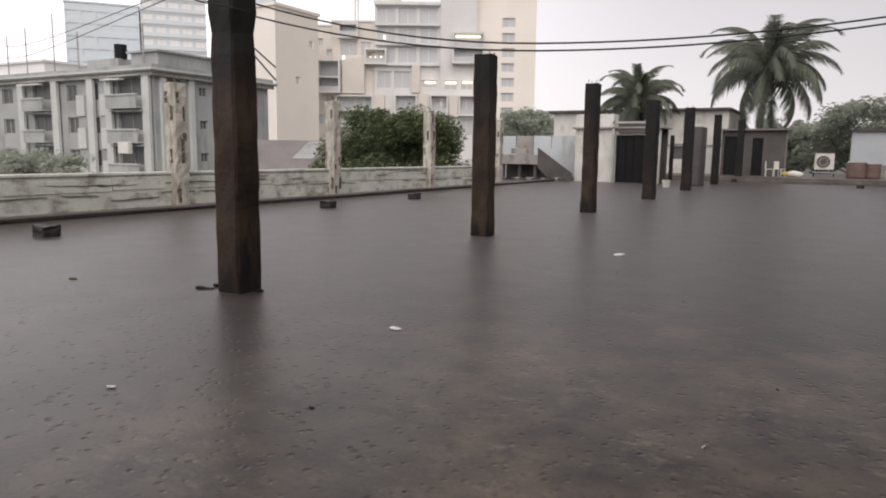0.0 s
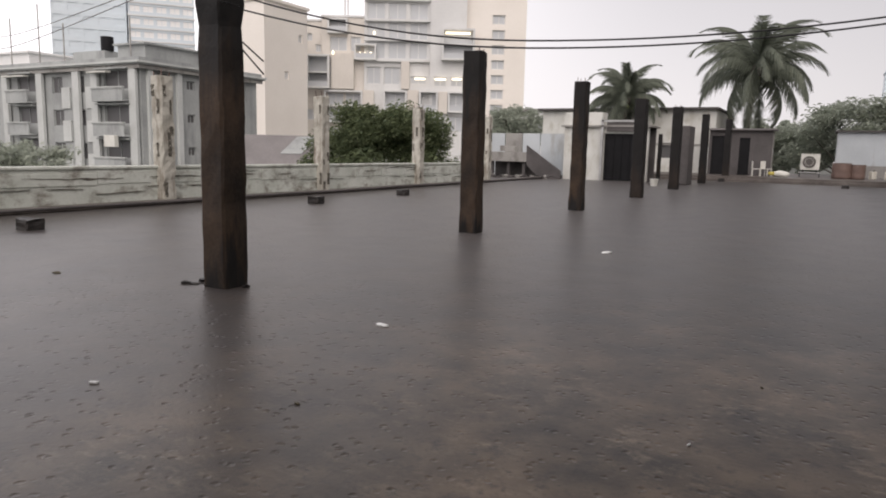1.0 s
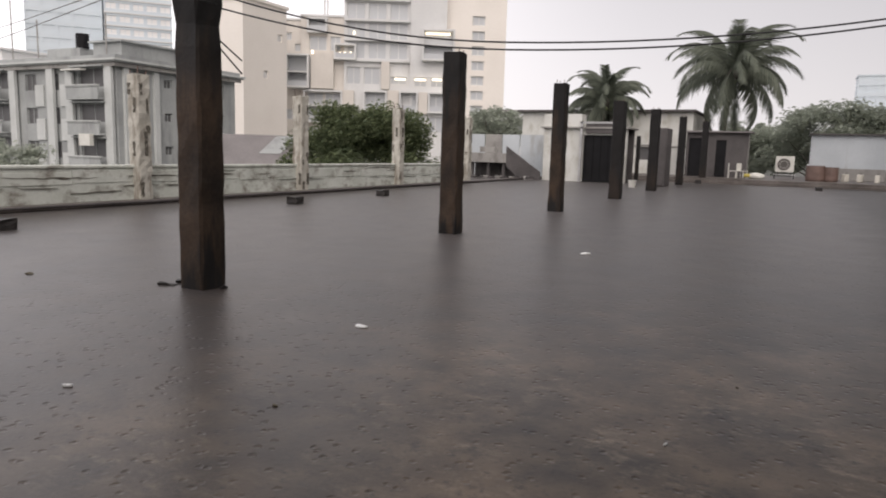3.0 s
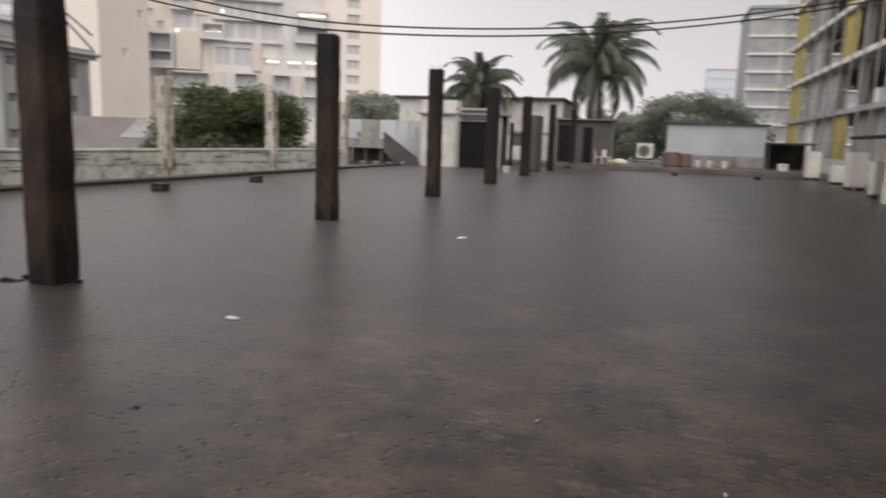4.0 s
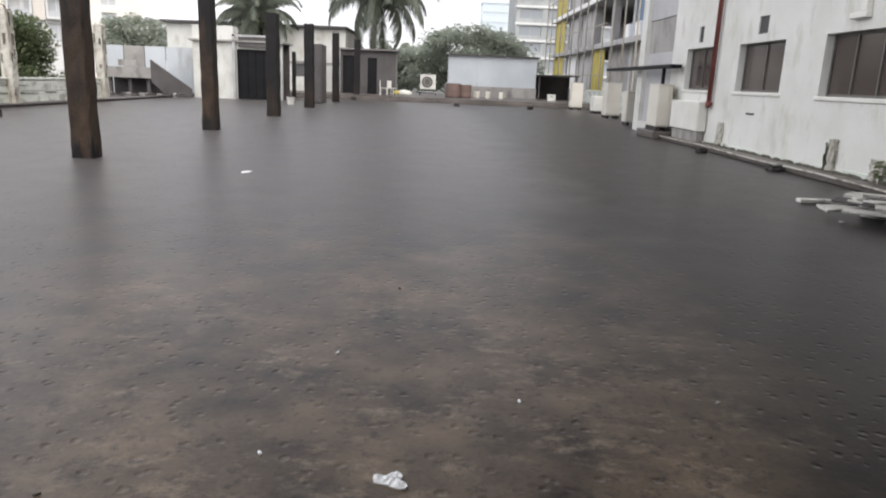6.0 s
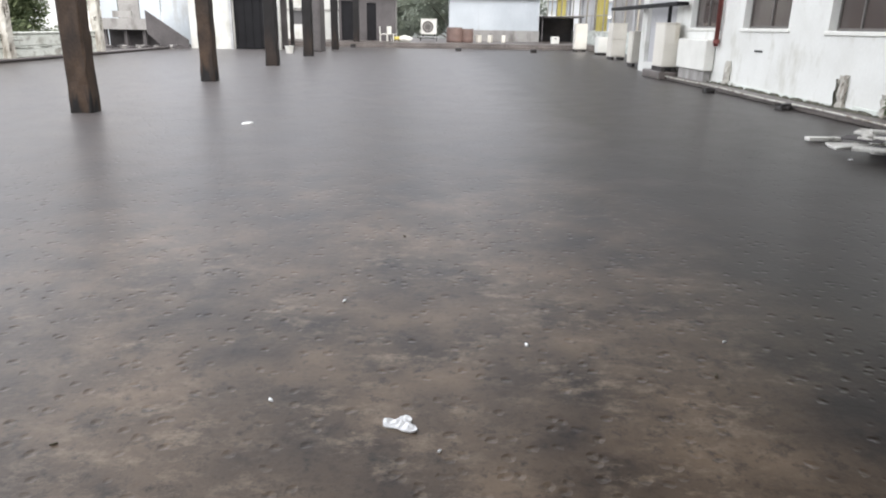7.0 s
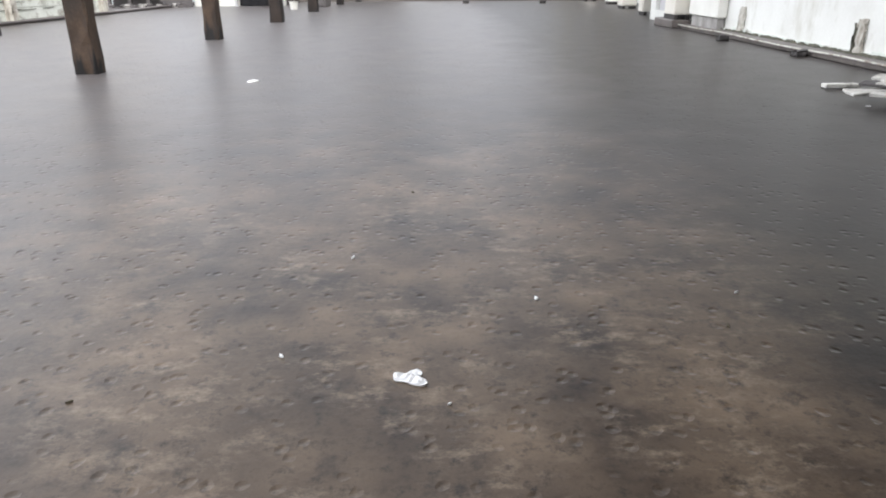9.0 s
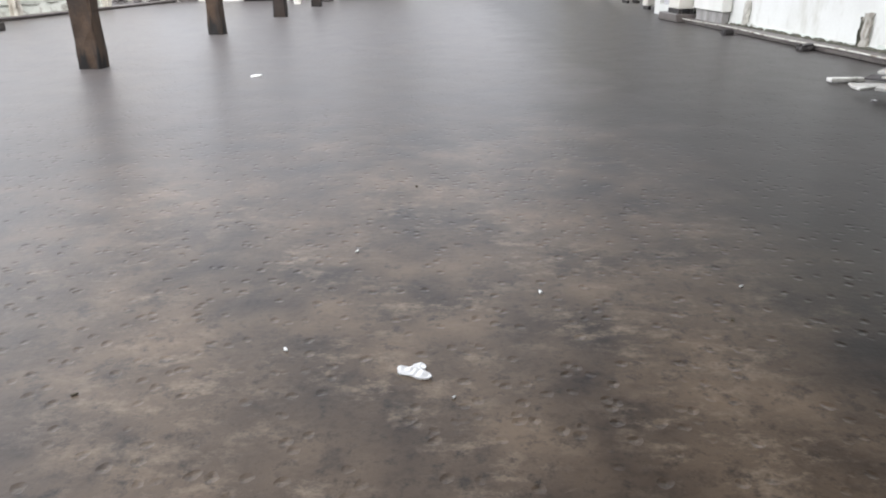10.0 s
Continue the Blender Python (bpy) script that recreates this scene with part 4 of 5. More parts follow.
def modern_tower():
    """Stepped tower of pale blocks, framed boxes and large glazed bays; its front faces local -y."""
    t = thing("modern_tower", pose(-86.3, 104.5, 0, 0, 0, YAW0), "pale modern tower with stepped box balconies in the mist", "building", kind="structure")
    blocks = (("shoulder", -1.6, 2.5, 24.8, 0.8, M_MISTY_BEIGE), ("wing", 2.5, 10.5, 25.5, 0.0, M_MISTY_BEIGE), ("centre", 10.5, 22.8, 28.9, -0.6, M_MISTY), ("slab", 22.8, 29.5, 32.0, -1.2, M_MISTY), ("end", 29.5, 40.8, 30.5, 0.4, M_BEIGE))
    bays = {"shoulder": [(-0.4, 0.6, 21.2, 22.6), (1.2, 2.2, 19.2, 20.6), (-0.6, 1.8, 6.6, 8.6)],
            "wing": [(4.0, 7.2, 22.8, 25.0), (4.0, 7.2, 19.4, 22.0), (7.9, 9.8, 19.4, 22.0), (3.6, 6.6, 9.4, 11.7), (6.9, 9.9, 9.4, 11.7), (3.6, 6.6, 6.6, 9.0), (6.9, 9.9, 6.6, 9.0), (3.6, 6.6, 2.8, 5.2), (6.9, 9.9, 2.8, 5.2)],
            "centre": [(11.0 + 3.95 * c, 14.4 + 3.95 * c, z, z + 3.1) for c in range(3) for z in (18.1, 21.6, 25.1)] + [(11.0, 13.6, 13.4, 16.6), (14.2, 17.2, 13.4, 16.6), (14.5, 18.3, 8.8, 12.0), (14.5, 18.3, 4.8, 8.0), (19.2, 22.2, 4.8, 8.0), (19.2, 22.2, 13.6, 15.0)],
            "slab": [(23.6, 26.0, 13.2, 15.0), (26.7, 29.0, 13.2, 15.0), (23.2, 25.6, 8.6, 11.8), (26.5, 29.2, 8.6, 11.8), (23.2, 25.6, 4.8, 7.8), (26.5, 29.2, 4.8, 7.8)],
            "end": [(34.4, 36.8, 3.0 + 2.75 * k, 4.7 + 2.75 * k) for k in range(9)] + [(30.4, 32.4, 3.0 + 2.75 * k, 4.7 + 2.75 * k) for k in range(6)]}
    made = {}
    for name, a, b, top, front, mat in blocks:
        bm = bmesh.new()
        open_wall(bm, "y", front, front + 0.5, a, b, -10, top, bays[name])
        part("wall", bm, mat, t)
        part("core", boxes((a, b, front + 1.3, 15, -10, top - 0.02)), mat, t)
        part("roof", boxes((a - 0.15, b + 0.15, front - 0.2, 15.2, top, top + 0.35)), M_MISTY, t, "flat roof slab")
        for o in bays[name]:
            size = (round(o[1] - o[0], 2), round(o[3] - o[2], 2))
            if size not in made:
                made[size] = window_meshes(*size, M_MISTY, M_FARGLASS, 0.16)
            flat_window(t, *made[size], pose((o[0] + o[1]) / 2, front + 0.34, o[2]))
    # projecting white box frames
    for a, b, z0, z1, out_, mids in ((0.0, 4.2, 12.3, 18.4, 2.6, (15.2,)), (3.1, 10.3, 6.1, 12.1, 1.6, (9.2,)), (25.0, 31.0, 17.9, 23.6, 2.8, (20.7,)), (8.7, 12.8, 17.7, 20.6, 1.8, ()),
                                     (14.2, 18.6, 8.4, 12.3, 1.7, ()), (20.9, 24.4, 8.4, 12.3, 2.3, ()), (26.3, 29.6, 8.4, 12.3, 2.2, ()), (3.7, 7.4, 22.5, 25.2, 1.1, ())):
        e = 0.32
        dims = [(a, b, -out_, -0.001, z0, z0 + e), (a, b, -out_, -0.001, z1 - e, z1), (a, a + e, -out_, -0.001, z0 + e, z1 - e), (b - e, b, -out_, -0.001, z0 + e, z1 - e)]
        dims += [(a + e, b - e, -out_ + 0.05, -0.001, z - 0.14, z + 0.14) for z in mids]
        part("box_frame", boxes(*dims), M_MISTY, t, "projecting white box balcony")
        part("balustrade", boxes((a + e, b - e, -out_ + 0.1, -out_ + 0.2, z0 + e, z0 + e + 0.9)), M_FARGLASS, t, "glass balustrade")
    part("glazing", boxes((0.3, 3.9, -0.4, -0.3, 12.6, 18.1)), M_FARGLASS, t, "large window in the box")
    part("glazing", boxes((25.3, 30.7, -1.3, -1.21, 18.2, 23.3)), M_FARGLASS, t, "large window in the box")
    for a, b, z0, z1, y in ((4.4, 8.6, 12.4, 18.9, -1.0), (10.0, 12.4, 8.3, 12.2, -1.3), (18.7, 20.8, 8.3, 12.4, -1.5), (24.5, 26.2, 8.2, 12.2, -1.9), (17.5, 19.0, 12.6, 17.6, -1.4)):
        part("infill_panel", boxes((a, b, y, -0.61 if a > 10 else -0.001, z0, z1)), M_MISTY_BEIGE, t, "beige rendered panel")
    for z in (17.55, 21.25, 24.8, 28.5):
        part("floor_band", boxes((10.6, 22.7, -1.3, -0.601, z, z + 0.4)), M_MISTY, t, "white floor edge")
    # roof pergola
    for u in (6.6, 10.6, 14.6):
        for y in (0.4, 5.0):
            part("pergola_post", boxes((u, u + 0.3, y, y + 0.3, 25.6 if u < 10.4 else 29.3, 30.6)), M_MISTY, t)
    for y in (0.4, 5.0):
        part("pergola_beam", boxes((6.4, 15.2, y - 0.05, y + 0.35, 30.601, 31.0)), M_MISTY, t)
    for k in range(5):
        part("pergola_beam", boxes((6.6 + 2 * k, 6.9 + 2 * k, 0.1, 5.7, 31.001, 31.25)), M_MISTY, t)
    # lit lamps in the balconies
    for u, z, y in ((9.6, 18.5, -1.0), (10.5, 18.5, -1.0), (11.6, 18.6, -1.0), (12.2, 22.4, -0.75), (4.6, 18.6, -1.1)):
        part("lamp", boxes((u, u + 0.32, y - 0.2, y, z, z + 0.6)), M_LAMP, t, "small lit lamp")
    for a, b, z in ((20.0, 22.0, 14.3), (23.8, 25.8, 14.3), (27.0, 28.8, 14.4), (25.6, 30.2, 22.7)):
        part("strip_light", boxes((a, b, -1.75, -1.55, z, z + 0.35)), M_LAMP, t, "lit ceiling strip on a balcony")


modern_tower()
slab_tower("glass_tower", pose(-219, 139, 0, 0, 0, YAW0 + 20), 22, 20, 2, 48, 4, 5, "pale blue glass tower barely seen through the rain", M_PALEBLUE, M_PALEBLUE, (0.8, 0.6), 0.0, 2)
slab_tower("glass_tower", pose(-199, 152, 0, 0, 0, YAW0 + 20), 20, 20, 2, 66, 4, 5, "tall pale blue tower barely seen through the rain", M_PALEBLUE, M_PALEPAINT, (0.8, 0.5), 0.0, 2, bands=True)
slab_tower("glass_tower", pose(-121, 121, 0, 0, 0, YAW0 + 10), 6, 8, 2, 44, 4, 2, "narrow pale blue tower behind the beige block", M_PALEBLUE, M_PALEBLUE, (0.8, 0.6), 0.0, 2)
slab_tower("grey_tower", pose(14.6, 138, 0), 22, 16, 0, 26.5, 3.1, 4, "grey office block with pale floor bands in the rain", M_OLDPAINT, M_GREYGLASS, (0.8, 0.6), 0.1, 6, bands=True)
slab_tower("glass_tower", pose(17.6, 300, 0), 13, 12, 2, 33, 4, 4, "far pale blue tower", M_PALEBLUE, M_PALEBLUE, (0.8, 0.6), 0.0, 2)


# ---- unfinished building with yellow netting ----
def unfinished():
    X, Y0, Y1 = 12.0, 39.0, 73.0
    t = thing("unfinished_building", pose(0, 0, 0), "concrete building under construction with yellow netting and open floors", "building", kind="structure")
    levels = [-5.8, -2.5, 0.8, 4.1, 7.4, 10.7, 14.0, 17.3]
    for z in levels:
        part("floor_slab", boxes((X - 0.6, X + 12, Y0, Y1, z - 0.14, z + 0.14)), M_RAWCONC, t, "bare concrete floor edge")
        part("slab_edge", boxes((X - 0.72, X - 0.601, Y0, Y1, z - 0.16, z + 0.16)), M_PALEPAINT if z > 7 else M_RAWCONC, t, "pale slab edge")
    ys = [Y0 + 0.2 + 5.55 * k for k in range(7)]
    for z, z2 in zip(levels, levels[1:]):
        for y in ys:
            part("column", boxes((X, X + 0.5, y - 0.25, y + 0.25, z + 0.141, z2 - 0.141)), M_RAWCONC, t)
        # back wall in paler cement, lightened for the haze
        part("back_wall", boxes((X + 6, X + 6.2, Y0, Y1, z + 0.141, z2 - 0.141)), M_CEMENT, t)
    for k, li, mat, lab in ((5, 3, M_YELLOW, "yellow net"), (5, 4, M_YELLOW, "yellow net"), (5, 5, M_YELLOW, "yellow net"), (5, 6, M_YELLOW, "yellow net"), (5, 2, M_YELLOW, "yellow net"),
                            (2, 2, M_YELLOW, "yellow net"), (2, 4, M_YELLOW, "yellow net"), (2, 5, M_YELLOW, "yellow net"),
                            (0, 3, M_BLUE, "blue tarpaulin"), (3, 3, M_RAWCONC, "infill"), (4, 4, M_RAWCONC, "infill"), (4, 3, M_RAWCONC, "infill"),
                            (3, 2, M_RAWCONC, "infill"), (4, 2, M_PALEPAINT, "pale infill"), (1, 2, M_CEMENT, "infill"), (0, 2, M_CEMENT, "infill"), (4, 5, M_RAWCONC, "infill")):
        z, z2 = levels[li], levels[li + 1]
        a, b = ys[k] + 0.26, (ys[k + 1] if k < 6 else Y1) - 0.26
        if mat is M_YELLOW:
            b = a + (b - a) * (0.62 if k == 2 else 0.9)
            bm = bmesh.new()
            n = 10
            for i in range(n):
                u0, u1 = a + (b - a) * i / n, a + (b - a) * (i + 1) / n
                s0, s1 = X - 0.3 + 0.08 * math.sin(i * 1.7), X - 0.3 + 0.08 * math.sin((i + 1) * 1.7)
                v = [bm.verts.new(c) for c in ((s0, u0, z + 0.2), (s1, u1, z + 0.2), (s1, u1, z2 - 0.2), (s0, u0, z2 - 0.2), (s0 + 0.03, u0, z + 0.2), (s1 + 0.03, u1, z + 0.2),
                                               (s1 + 0.03, u1, z2 - 0.2), (s0 + 0.03, u0, z2 - 0.2))]
                bm.faces.new(v[:4])
                bm.faces.new(v[:3:-1])
            part("safety_net", bm, M_YELLOW, t, "hanging yellow safety net")
        else:
            part("infill_panel", boxes((X + 0.1, X + 0.3, a, b, z + 0.142, z2 - 0.142)), mat, t, lab)
    # bamboo scaffold along the open side
    for k in range(13):
        y = Y0 + 0.6 + 2.75 * k
        part("scaffold_pole", tube(bmesh.new(), [(X - 1.15, y, -9.9), (X - 1.15, y + 0.12 * math.sin(k), 18.5)], 0.05, 6), M_SCAFFOLD, t)
    for z in [lv + 1.25 for lv in levels]:
        part("scaffold_ledger", tube(bmesh.new(), [(X - 1.1, Y0 + 8, z), (X - 1.1, Y1 - 0.3, z + 0.2)], 0.04, 6), M_SCAFFOLD, t)
    for y in (41.8, 44.0):
        part("wash_basin", boxes((X - 0.5, X - 0.05, y, y + 0.8, 4.242, 5.1), bevel=0.05), M_PALEPAINT, t, "white tank at the slab edge")


unfinished()
# low terrace roofs beyond the west parapet
t = thing("low_house", pose(-33.5, 37.5, 0, 0, 0, 38), "low house with a sloping grey sheet roof beyond the parapet", "house", kind="structure")
bm = bmesh.new()
prof = ((-3.0, 0.2), (0.0, 2.15), (3.0, 0.2), (3.0, 0.05), (0.0, 2.0), (-3.0, 0.05))
v = [[bm.verts.new((x, y, z)) for y, z in prof] for x in (-3.2, 4.6)]
for i in range(6):
    j = (i + 1) % 6
    bm.faces.new((v[0][i], v[0][j], v[1][j], v[1][i]))
bm.faces.new(v[0][::-1]), bm.faces.new(v[1])
part("roof", bm, M_ROOFSHEET, t, "grey sheet roof")
bm = bmesh.new()
q = [bm.verts.new((x + 0.6 * (2.5 + y), y, 0.2 + (3.0 + y) * 0.65 + dz)) for dz in (0.03, 0.07) for x, y in ((-0.2, -0.2), (1.2, -0.2), (1.2, -2.0), (-0.2, -2.0))]
for f in ((0, 3, 2, 1), (4, 5, 6, 7), (0, 1, 5, 4), (1, 2, 6, 5), (2, 3, 7, 6), (3, 0, 4, 7)):
    bm.faces.new([q[i] for i in f])
part("roof_sheet", bm, M_OLDPAINT, t, "newer pale roof sheet")
part("wall", boxes((-2.9, 4.3, -2.6, 2.6, -10, 0.1)), M_OLDPAINT, t)
t = thing("far_terrace_house", pose(0, 0, 0), "flat grey house far behind the white blocks", "house", kind="structure")
bm = bmesh.new()
open_wall(bm, "y", 70, 70.3, -29, -10, -10, 5.7, [(-28, -24.5, 2.5, 5.0)])
part("wall", bm, M_PALEPAINT, t)
part("core", boxes((-29, -10, 71, 80, -10, 5.6)), M_OLDPAINT, t)
part("roof", boxes((-29.4, -9.6, 69.6, 80, 5.701, 5.95)), M_CEMENT, t)


# ---- concrete stair block and panels at the north-west corner ----
t = thing("concrete_stair", pose(0, 0, 0), "grey concrete landing with a sloping flight beside the parapet", "stair", kind="structure")
bm = bmesh.new()
box(bm, -16.4, -14.0, 35.0, 36.6, 0.85, 1.36)
box(bm, -15.6, -14.7, 35.1, 35.3, 1.4, 1.7)
part("landing", bm, M_CEMENT, t)
for x in (-16.2, -15.2, -14.3):
    part("leg", boxes((x, x + 0.16, 35.2, 35.4, 0, 0.949)), M_DKROOM, t)
part("back", boxes((-16.4, -14.0, 36.3, 36.5, 0, 0.949)), M_DKROOM, t)
for k in range(8):
    x = -13.98 + k * 0.24
    part("step", boxes((x, x + 0.27, 35.05, 35.3, 1.26 - k * 0.17, 1.40 - k * 0.17)), M_DKROOM, t)
bm = bmesh.new()
v = [bm.verts.new((x, y, z)) for y in (35.0, 35.1) for x, z in ((-14.0, 1.74), (-12.05, 0.42), (-12.05, 0.0), (-13.2, 0.0), (-14.0, 0.7))]
bm.faces.new(v[:5][::-1]), bm.faces.new(v[5:])
for i in range(5):
    j = (i + 1) % 5
    bm.faces.new((v[i], v[j], v[5 + j], v[5 + i]))
part("stringer", bm, M_DKROOM, t)
for k, (a, b) in enumerate(((-17.6, -16.6), (-16.55, -15.5), (-15.45, -14.4), (-14.35, -12.25))):
    single("wall_panel_screen", boxes((a, b, 38 + 0.03 * (k % 2), 38.08 + 0.03 * (k % 2), 0, 2.45)), M_SHED if k != 1 else M_CEMENT, "upright grey sheet panel behind the stair", "panel", group="screen panels")


# ---- plants ----
def frond_mesh(length, droop, seed):
    """A feathered palm leaf that rises along +x and bends down; leaflets are narrow folded blades."""
    rnd = random.Random(seed)
    bm = bmesh.new()
    n = 30
    spine = []
    for i in range(n + 1):
        s = i / n
        ang = radians(12 - (62 + 62 * droop) * s ** 1.35)
        if i == 0:
            spine.append(Vector((0, 0, 0)))
        else:
            spine.append(spine[-1] + Vector((math.cos(ang), 0, math.sin(ang))) * (length / n))
    tube(bm, spine, [0.045 * (1 - 0.85 * i / n) for i in range(n + 1)], 4)
    for i in range(3, n + 1):
        s = i / n
        for half in (0, 0.5):
            p = spine[i - 1].lerp(spine[i], half + rnd.uniform(0, 0.4))
            d = (spine[i] - spine[i - 1]).normalized()
            for side in (-1, 1):
                L = length * 0.21 * math.sin(math.pi * min(1, 0.16 + 0.84 * s)) ** 0.6 * rnd.uniform(0.75, 1.1) + 0.12
                out_ = (Vector((0, side, 0)) * 0.75 + d * 0.6 + Vector((0, 0, -0.75 - 0.6 * rnd.random()))).normalized()
                tip = p + out_ * L + Vector((0, 0, -0.28 * L))
                mid = p + out_ * L * 0.5
                wv = d * 0.042 * (0.7 + length * 0.12)
                a, b = bm.verts.new(p - wv), bm.verts.new(p + wv)
                c, e = bm.verts.new(mid + wv * 0.9), bm.verts.new(mid - wv * 0.9)
                f = bm.verts.new(tip)
                bm.faces.new((a, b, c, e))
                bm.faces.new((e, c, f))
    return mesh_from("frond", bm)


def palm(x, y, z_base, z_crown, size, label, seed):
    t = thing("coconut_palm", pose(x, y, z_base), label, "palm tree")
    h = z_crown - z_base
    rnd = random.Random(seed)
    lean = 0.6
    pts = [(lean * (k / 12) ** 2 - lean, 0.2 * math.sin(k / 4), h * k / 12) for k in range(13)]
    part("trunk", tube(bmesh.new(), pts, [0.26 - 0.012 * k for k in range(13)], 10), M_BARK, t, "ringed grey trunk", smooth=True)
    meshes = []
    for k in range(5):
        me = frond_mesh(size * (0.92 + 0.06 * k), 0.55 + 0.2 * k, seed + k)
        me.materials.append(M_PALM)
        meshes.append(me)
    tiers = ((4, 82, 2), (5, 62, 2), (6, 40, 1), (6, 16, 1), (5, -10, 0), (4, -38, 0))
    for n_, tilt, mi in tiers:
        for k in range(n_):
            az = 360 * k / n_ + tilt * 2.3 + rnd.uniform(-14, 14)
            m = pose(0, 0, h) @ pose(0, 0, 0, 0, 0, az) @ pose(0.1, 0, 0, rnd.uniform(-10, 10), -tilt + rnd.uniform(-8, 8), 0)
            shared("frond", meshes[(mi + k % 2) % 5], t, m)
    bm = bmesh.new()
    bmesh.ops.create_icosphere(bm, subdivisions=2, radius=0.42)
    part("crown_shaft", bm, M_BARK, t).matrix_basis = pose(0, 0, h - 0.1)
    for k in range(6):
        bm = bmesh.new()
        bmesh.ops.create_icosphere(bm, subdivisions=2, radius=0.15)
        part("coconut", bm, M_LEAF, t, "green coconut").matrix_basis = pose(0.42 * math.cos(k), 0.42 * math.sin(k), h - 0.45 - 0.1 * (k % 2))
    return t


palm(-4.2, 49.5, -6.0, 6.95, 5.0, "tall coconut palm with drooping wet fronds", 11)
palm(-11.6, 46.3, -6.0, 5.0, 3.3, "smaller coconut palm behind the white block", 31)


def leafy_tree(x, y, z0, z_mid, rx, ry, rz, label, mat, seed, leaves=9000, leaf=0.16):
    t = thing("tree", pose(x, y, z0), label, "tree")
    rnd = random.Random(seed)
    h = z_mid - z0
    trunk = [(0.15 * math.sin(k), 0.1 * k / 8, h * 0.85 * k / 8) for k in range(9)]
    part("trunk", tube(bmesh.new(), trunk, [0.34 - 0.025 * k for k in range(9)], 9), M_BARK, t, smooth=True)
    lobes = []
    for k in range(90):
        a, el = rnd.uniform(0, 2 * math.pi), rnd.uniform(-0.6, 1.0) * rnd.uniform(0.7, 1.0)
        rr = math.sqrt(max(0, 1 - min(1, abs(el)) ** 2)) * rnd.uniform(0.25, 0.95)
        swell = 0.92 + 0.2 * noise.noise((1.4 * math.cos(a), 1.4 * math.sin(a), seed + el))
        lobes.append((Vector((rx * rr * swell * math.cos(a), ry * rr * swell * math.sin(a), h + rz * el * swell * 0.9)), rnd.uniform(0.13, 0.28)))
    bm = bmesh.new()
    for c, r in lobes[:12]:
        s = Vector(trunk[6])
        tube(bm, [s, s.lerp(c, 0.5) + Vector((0, 0, 0.2)), c], [0.13, 0.08, 0.03], 5)
    part("limb", bm, M_BARK, t, "spreading limbs")
    verts, faces = [], []
    for i in range(leaves):
        c, r = lobes[i % len(lobes)]
        d = Vector((rnd.gauss(0, 1), rnd.gauss(0, 1), rnd.gauss(0, 1))).normalized() * (rnd.random() ** 0.55)
        p = c + Vector((d.x * rx * r, d.y * ry * r, d.z * rz * r * 1.15))
        n1 = Vector((rnd.uniform(-1, 1), rnd.uniform(-1, 1), rnd.uniform(-0.4, 0.6))).normalized()
        n2 = n1.cross(Vector((0.3, 0.5, 0.8))).normalized()
        s = leaf * rnd.uniform(0.6, 1.3)
        k = len(verts)
        verts += [p - n1 * s, p + n2 * s * 0.45, p + n1 * s + Vector((0, 0, -0.3 * s)), p - n2 * s * 0.45]
        faces.append((k, k + 1, k + 2, k + 3))
    me = bpy.data.meshes.new("crown")
    me.from_pydata(verts, [], faces)
    me.materials.append(mat)
    crown = new("crown", me)
    crown.parent = t
    return t


leafy_tree(-22.6, 34.0, -10, 1.1, 5.3, 4.6, 3.0, "dense round green tree rising above the parapet", M_LEAF, 3, 48000, 0.14)
leafy_tree(3.5, 80, -10, 3.0, 8.0, 5.0, 4.6, "broad green tree behind the metal shed, leaves paled for rain haze", M_LEAF2, 7, 30000, 0.26)
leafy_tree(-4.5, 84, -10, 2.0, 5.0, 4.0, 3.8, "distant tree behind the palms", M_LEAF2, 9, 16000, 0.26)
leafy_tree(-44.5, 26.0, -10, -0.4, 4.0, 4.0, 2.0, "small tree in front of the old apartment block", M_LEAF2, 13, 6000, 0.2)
leafy_tree(-25.0, 58, -10, 3.3, 4.0, 3.0, 2.6, "tree behind the stair, leaves paled for rain haze", M_LEAF2, 17, 6000, 0.22)


# ---- cables ----
AZ = radians(22)


def cable(points, r, label):
    single("cable", tube(bmesh.new(), points, r, 6), M_CABLE, label, "cable", group="overhead cables", smooth=True)


def sagging(z0, left, right):
    pts = []
    for k in range(-14, 29):
        s = k * 0.5
        z = z0 + (left * s * s if s < 0 else right * s * s)
        pts.append((-math.sin(AZ) * 12 + math.cos(AZ) * s, math.cos(AZ) * 12 + math.sin(AZ) * s, z))
    return pts


cable(sagging(3.21, 0.029, 0.0125), 0.016, "black cable sagging over the flooded roof")
cable(sagging(3.09, 0.025, 0.0130), 0.016, "black cable sagging over the flooded roof")
# radius grows along the run so the far end stays visible
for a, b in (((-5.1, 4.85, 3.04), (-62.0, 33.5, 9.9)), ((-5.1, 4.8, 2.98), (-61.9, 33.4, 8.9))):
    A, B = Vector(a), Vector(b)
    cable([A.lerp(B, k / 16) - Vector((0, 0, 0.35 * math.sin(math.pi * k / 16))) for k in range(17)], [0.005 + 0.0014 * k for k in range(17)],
          "cable running to the old apartment roof, thickened towards its far end")
cable([(-5.32, 4.55, 2.82), (-5.0, 4.52, 2.68), (-4.7, 4.75, 2.6)], 0.006, "thin pale wire tied to a pillar")
for dz in (0.0, -0.06):
    cable([(-4.92, 4.95, 2.36 + dz), (-4.7, 5.05, 2.15 + dz * 2)], 0.008, "short wire end sticking out of a pillar")


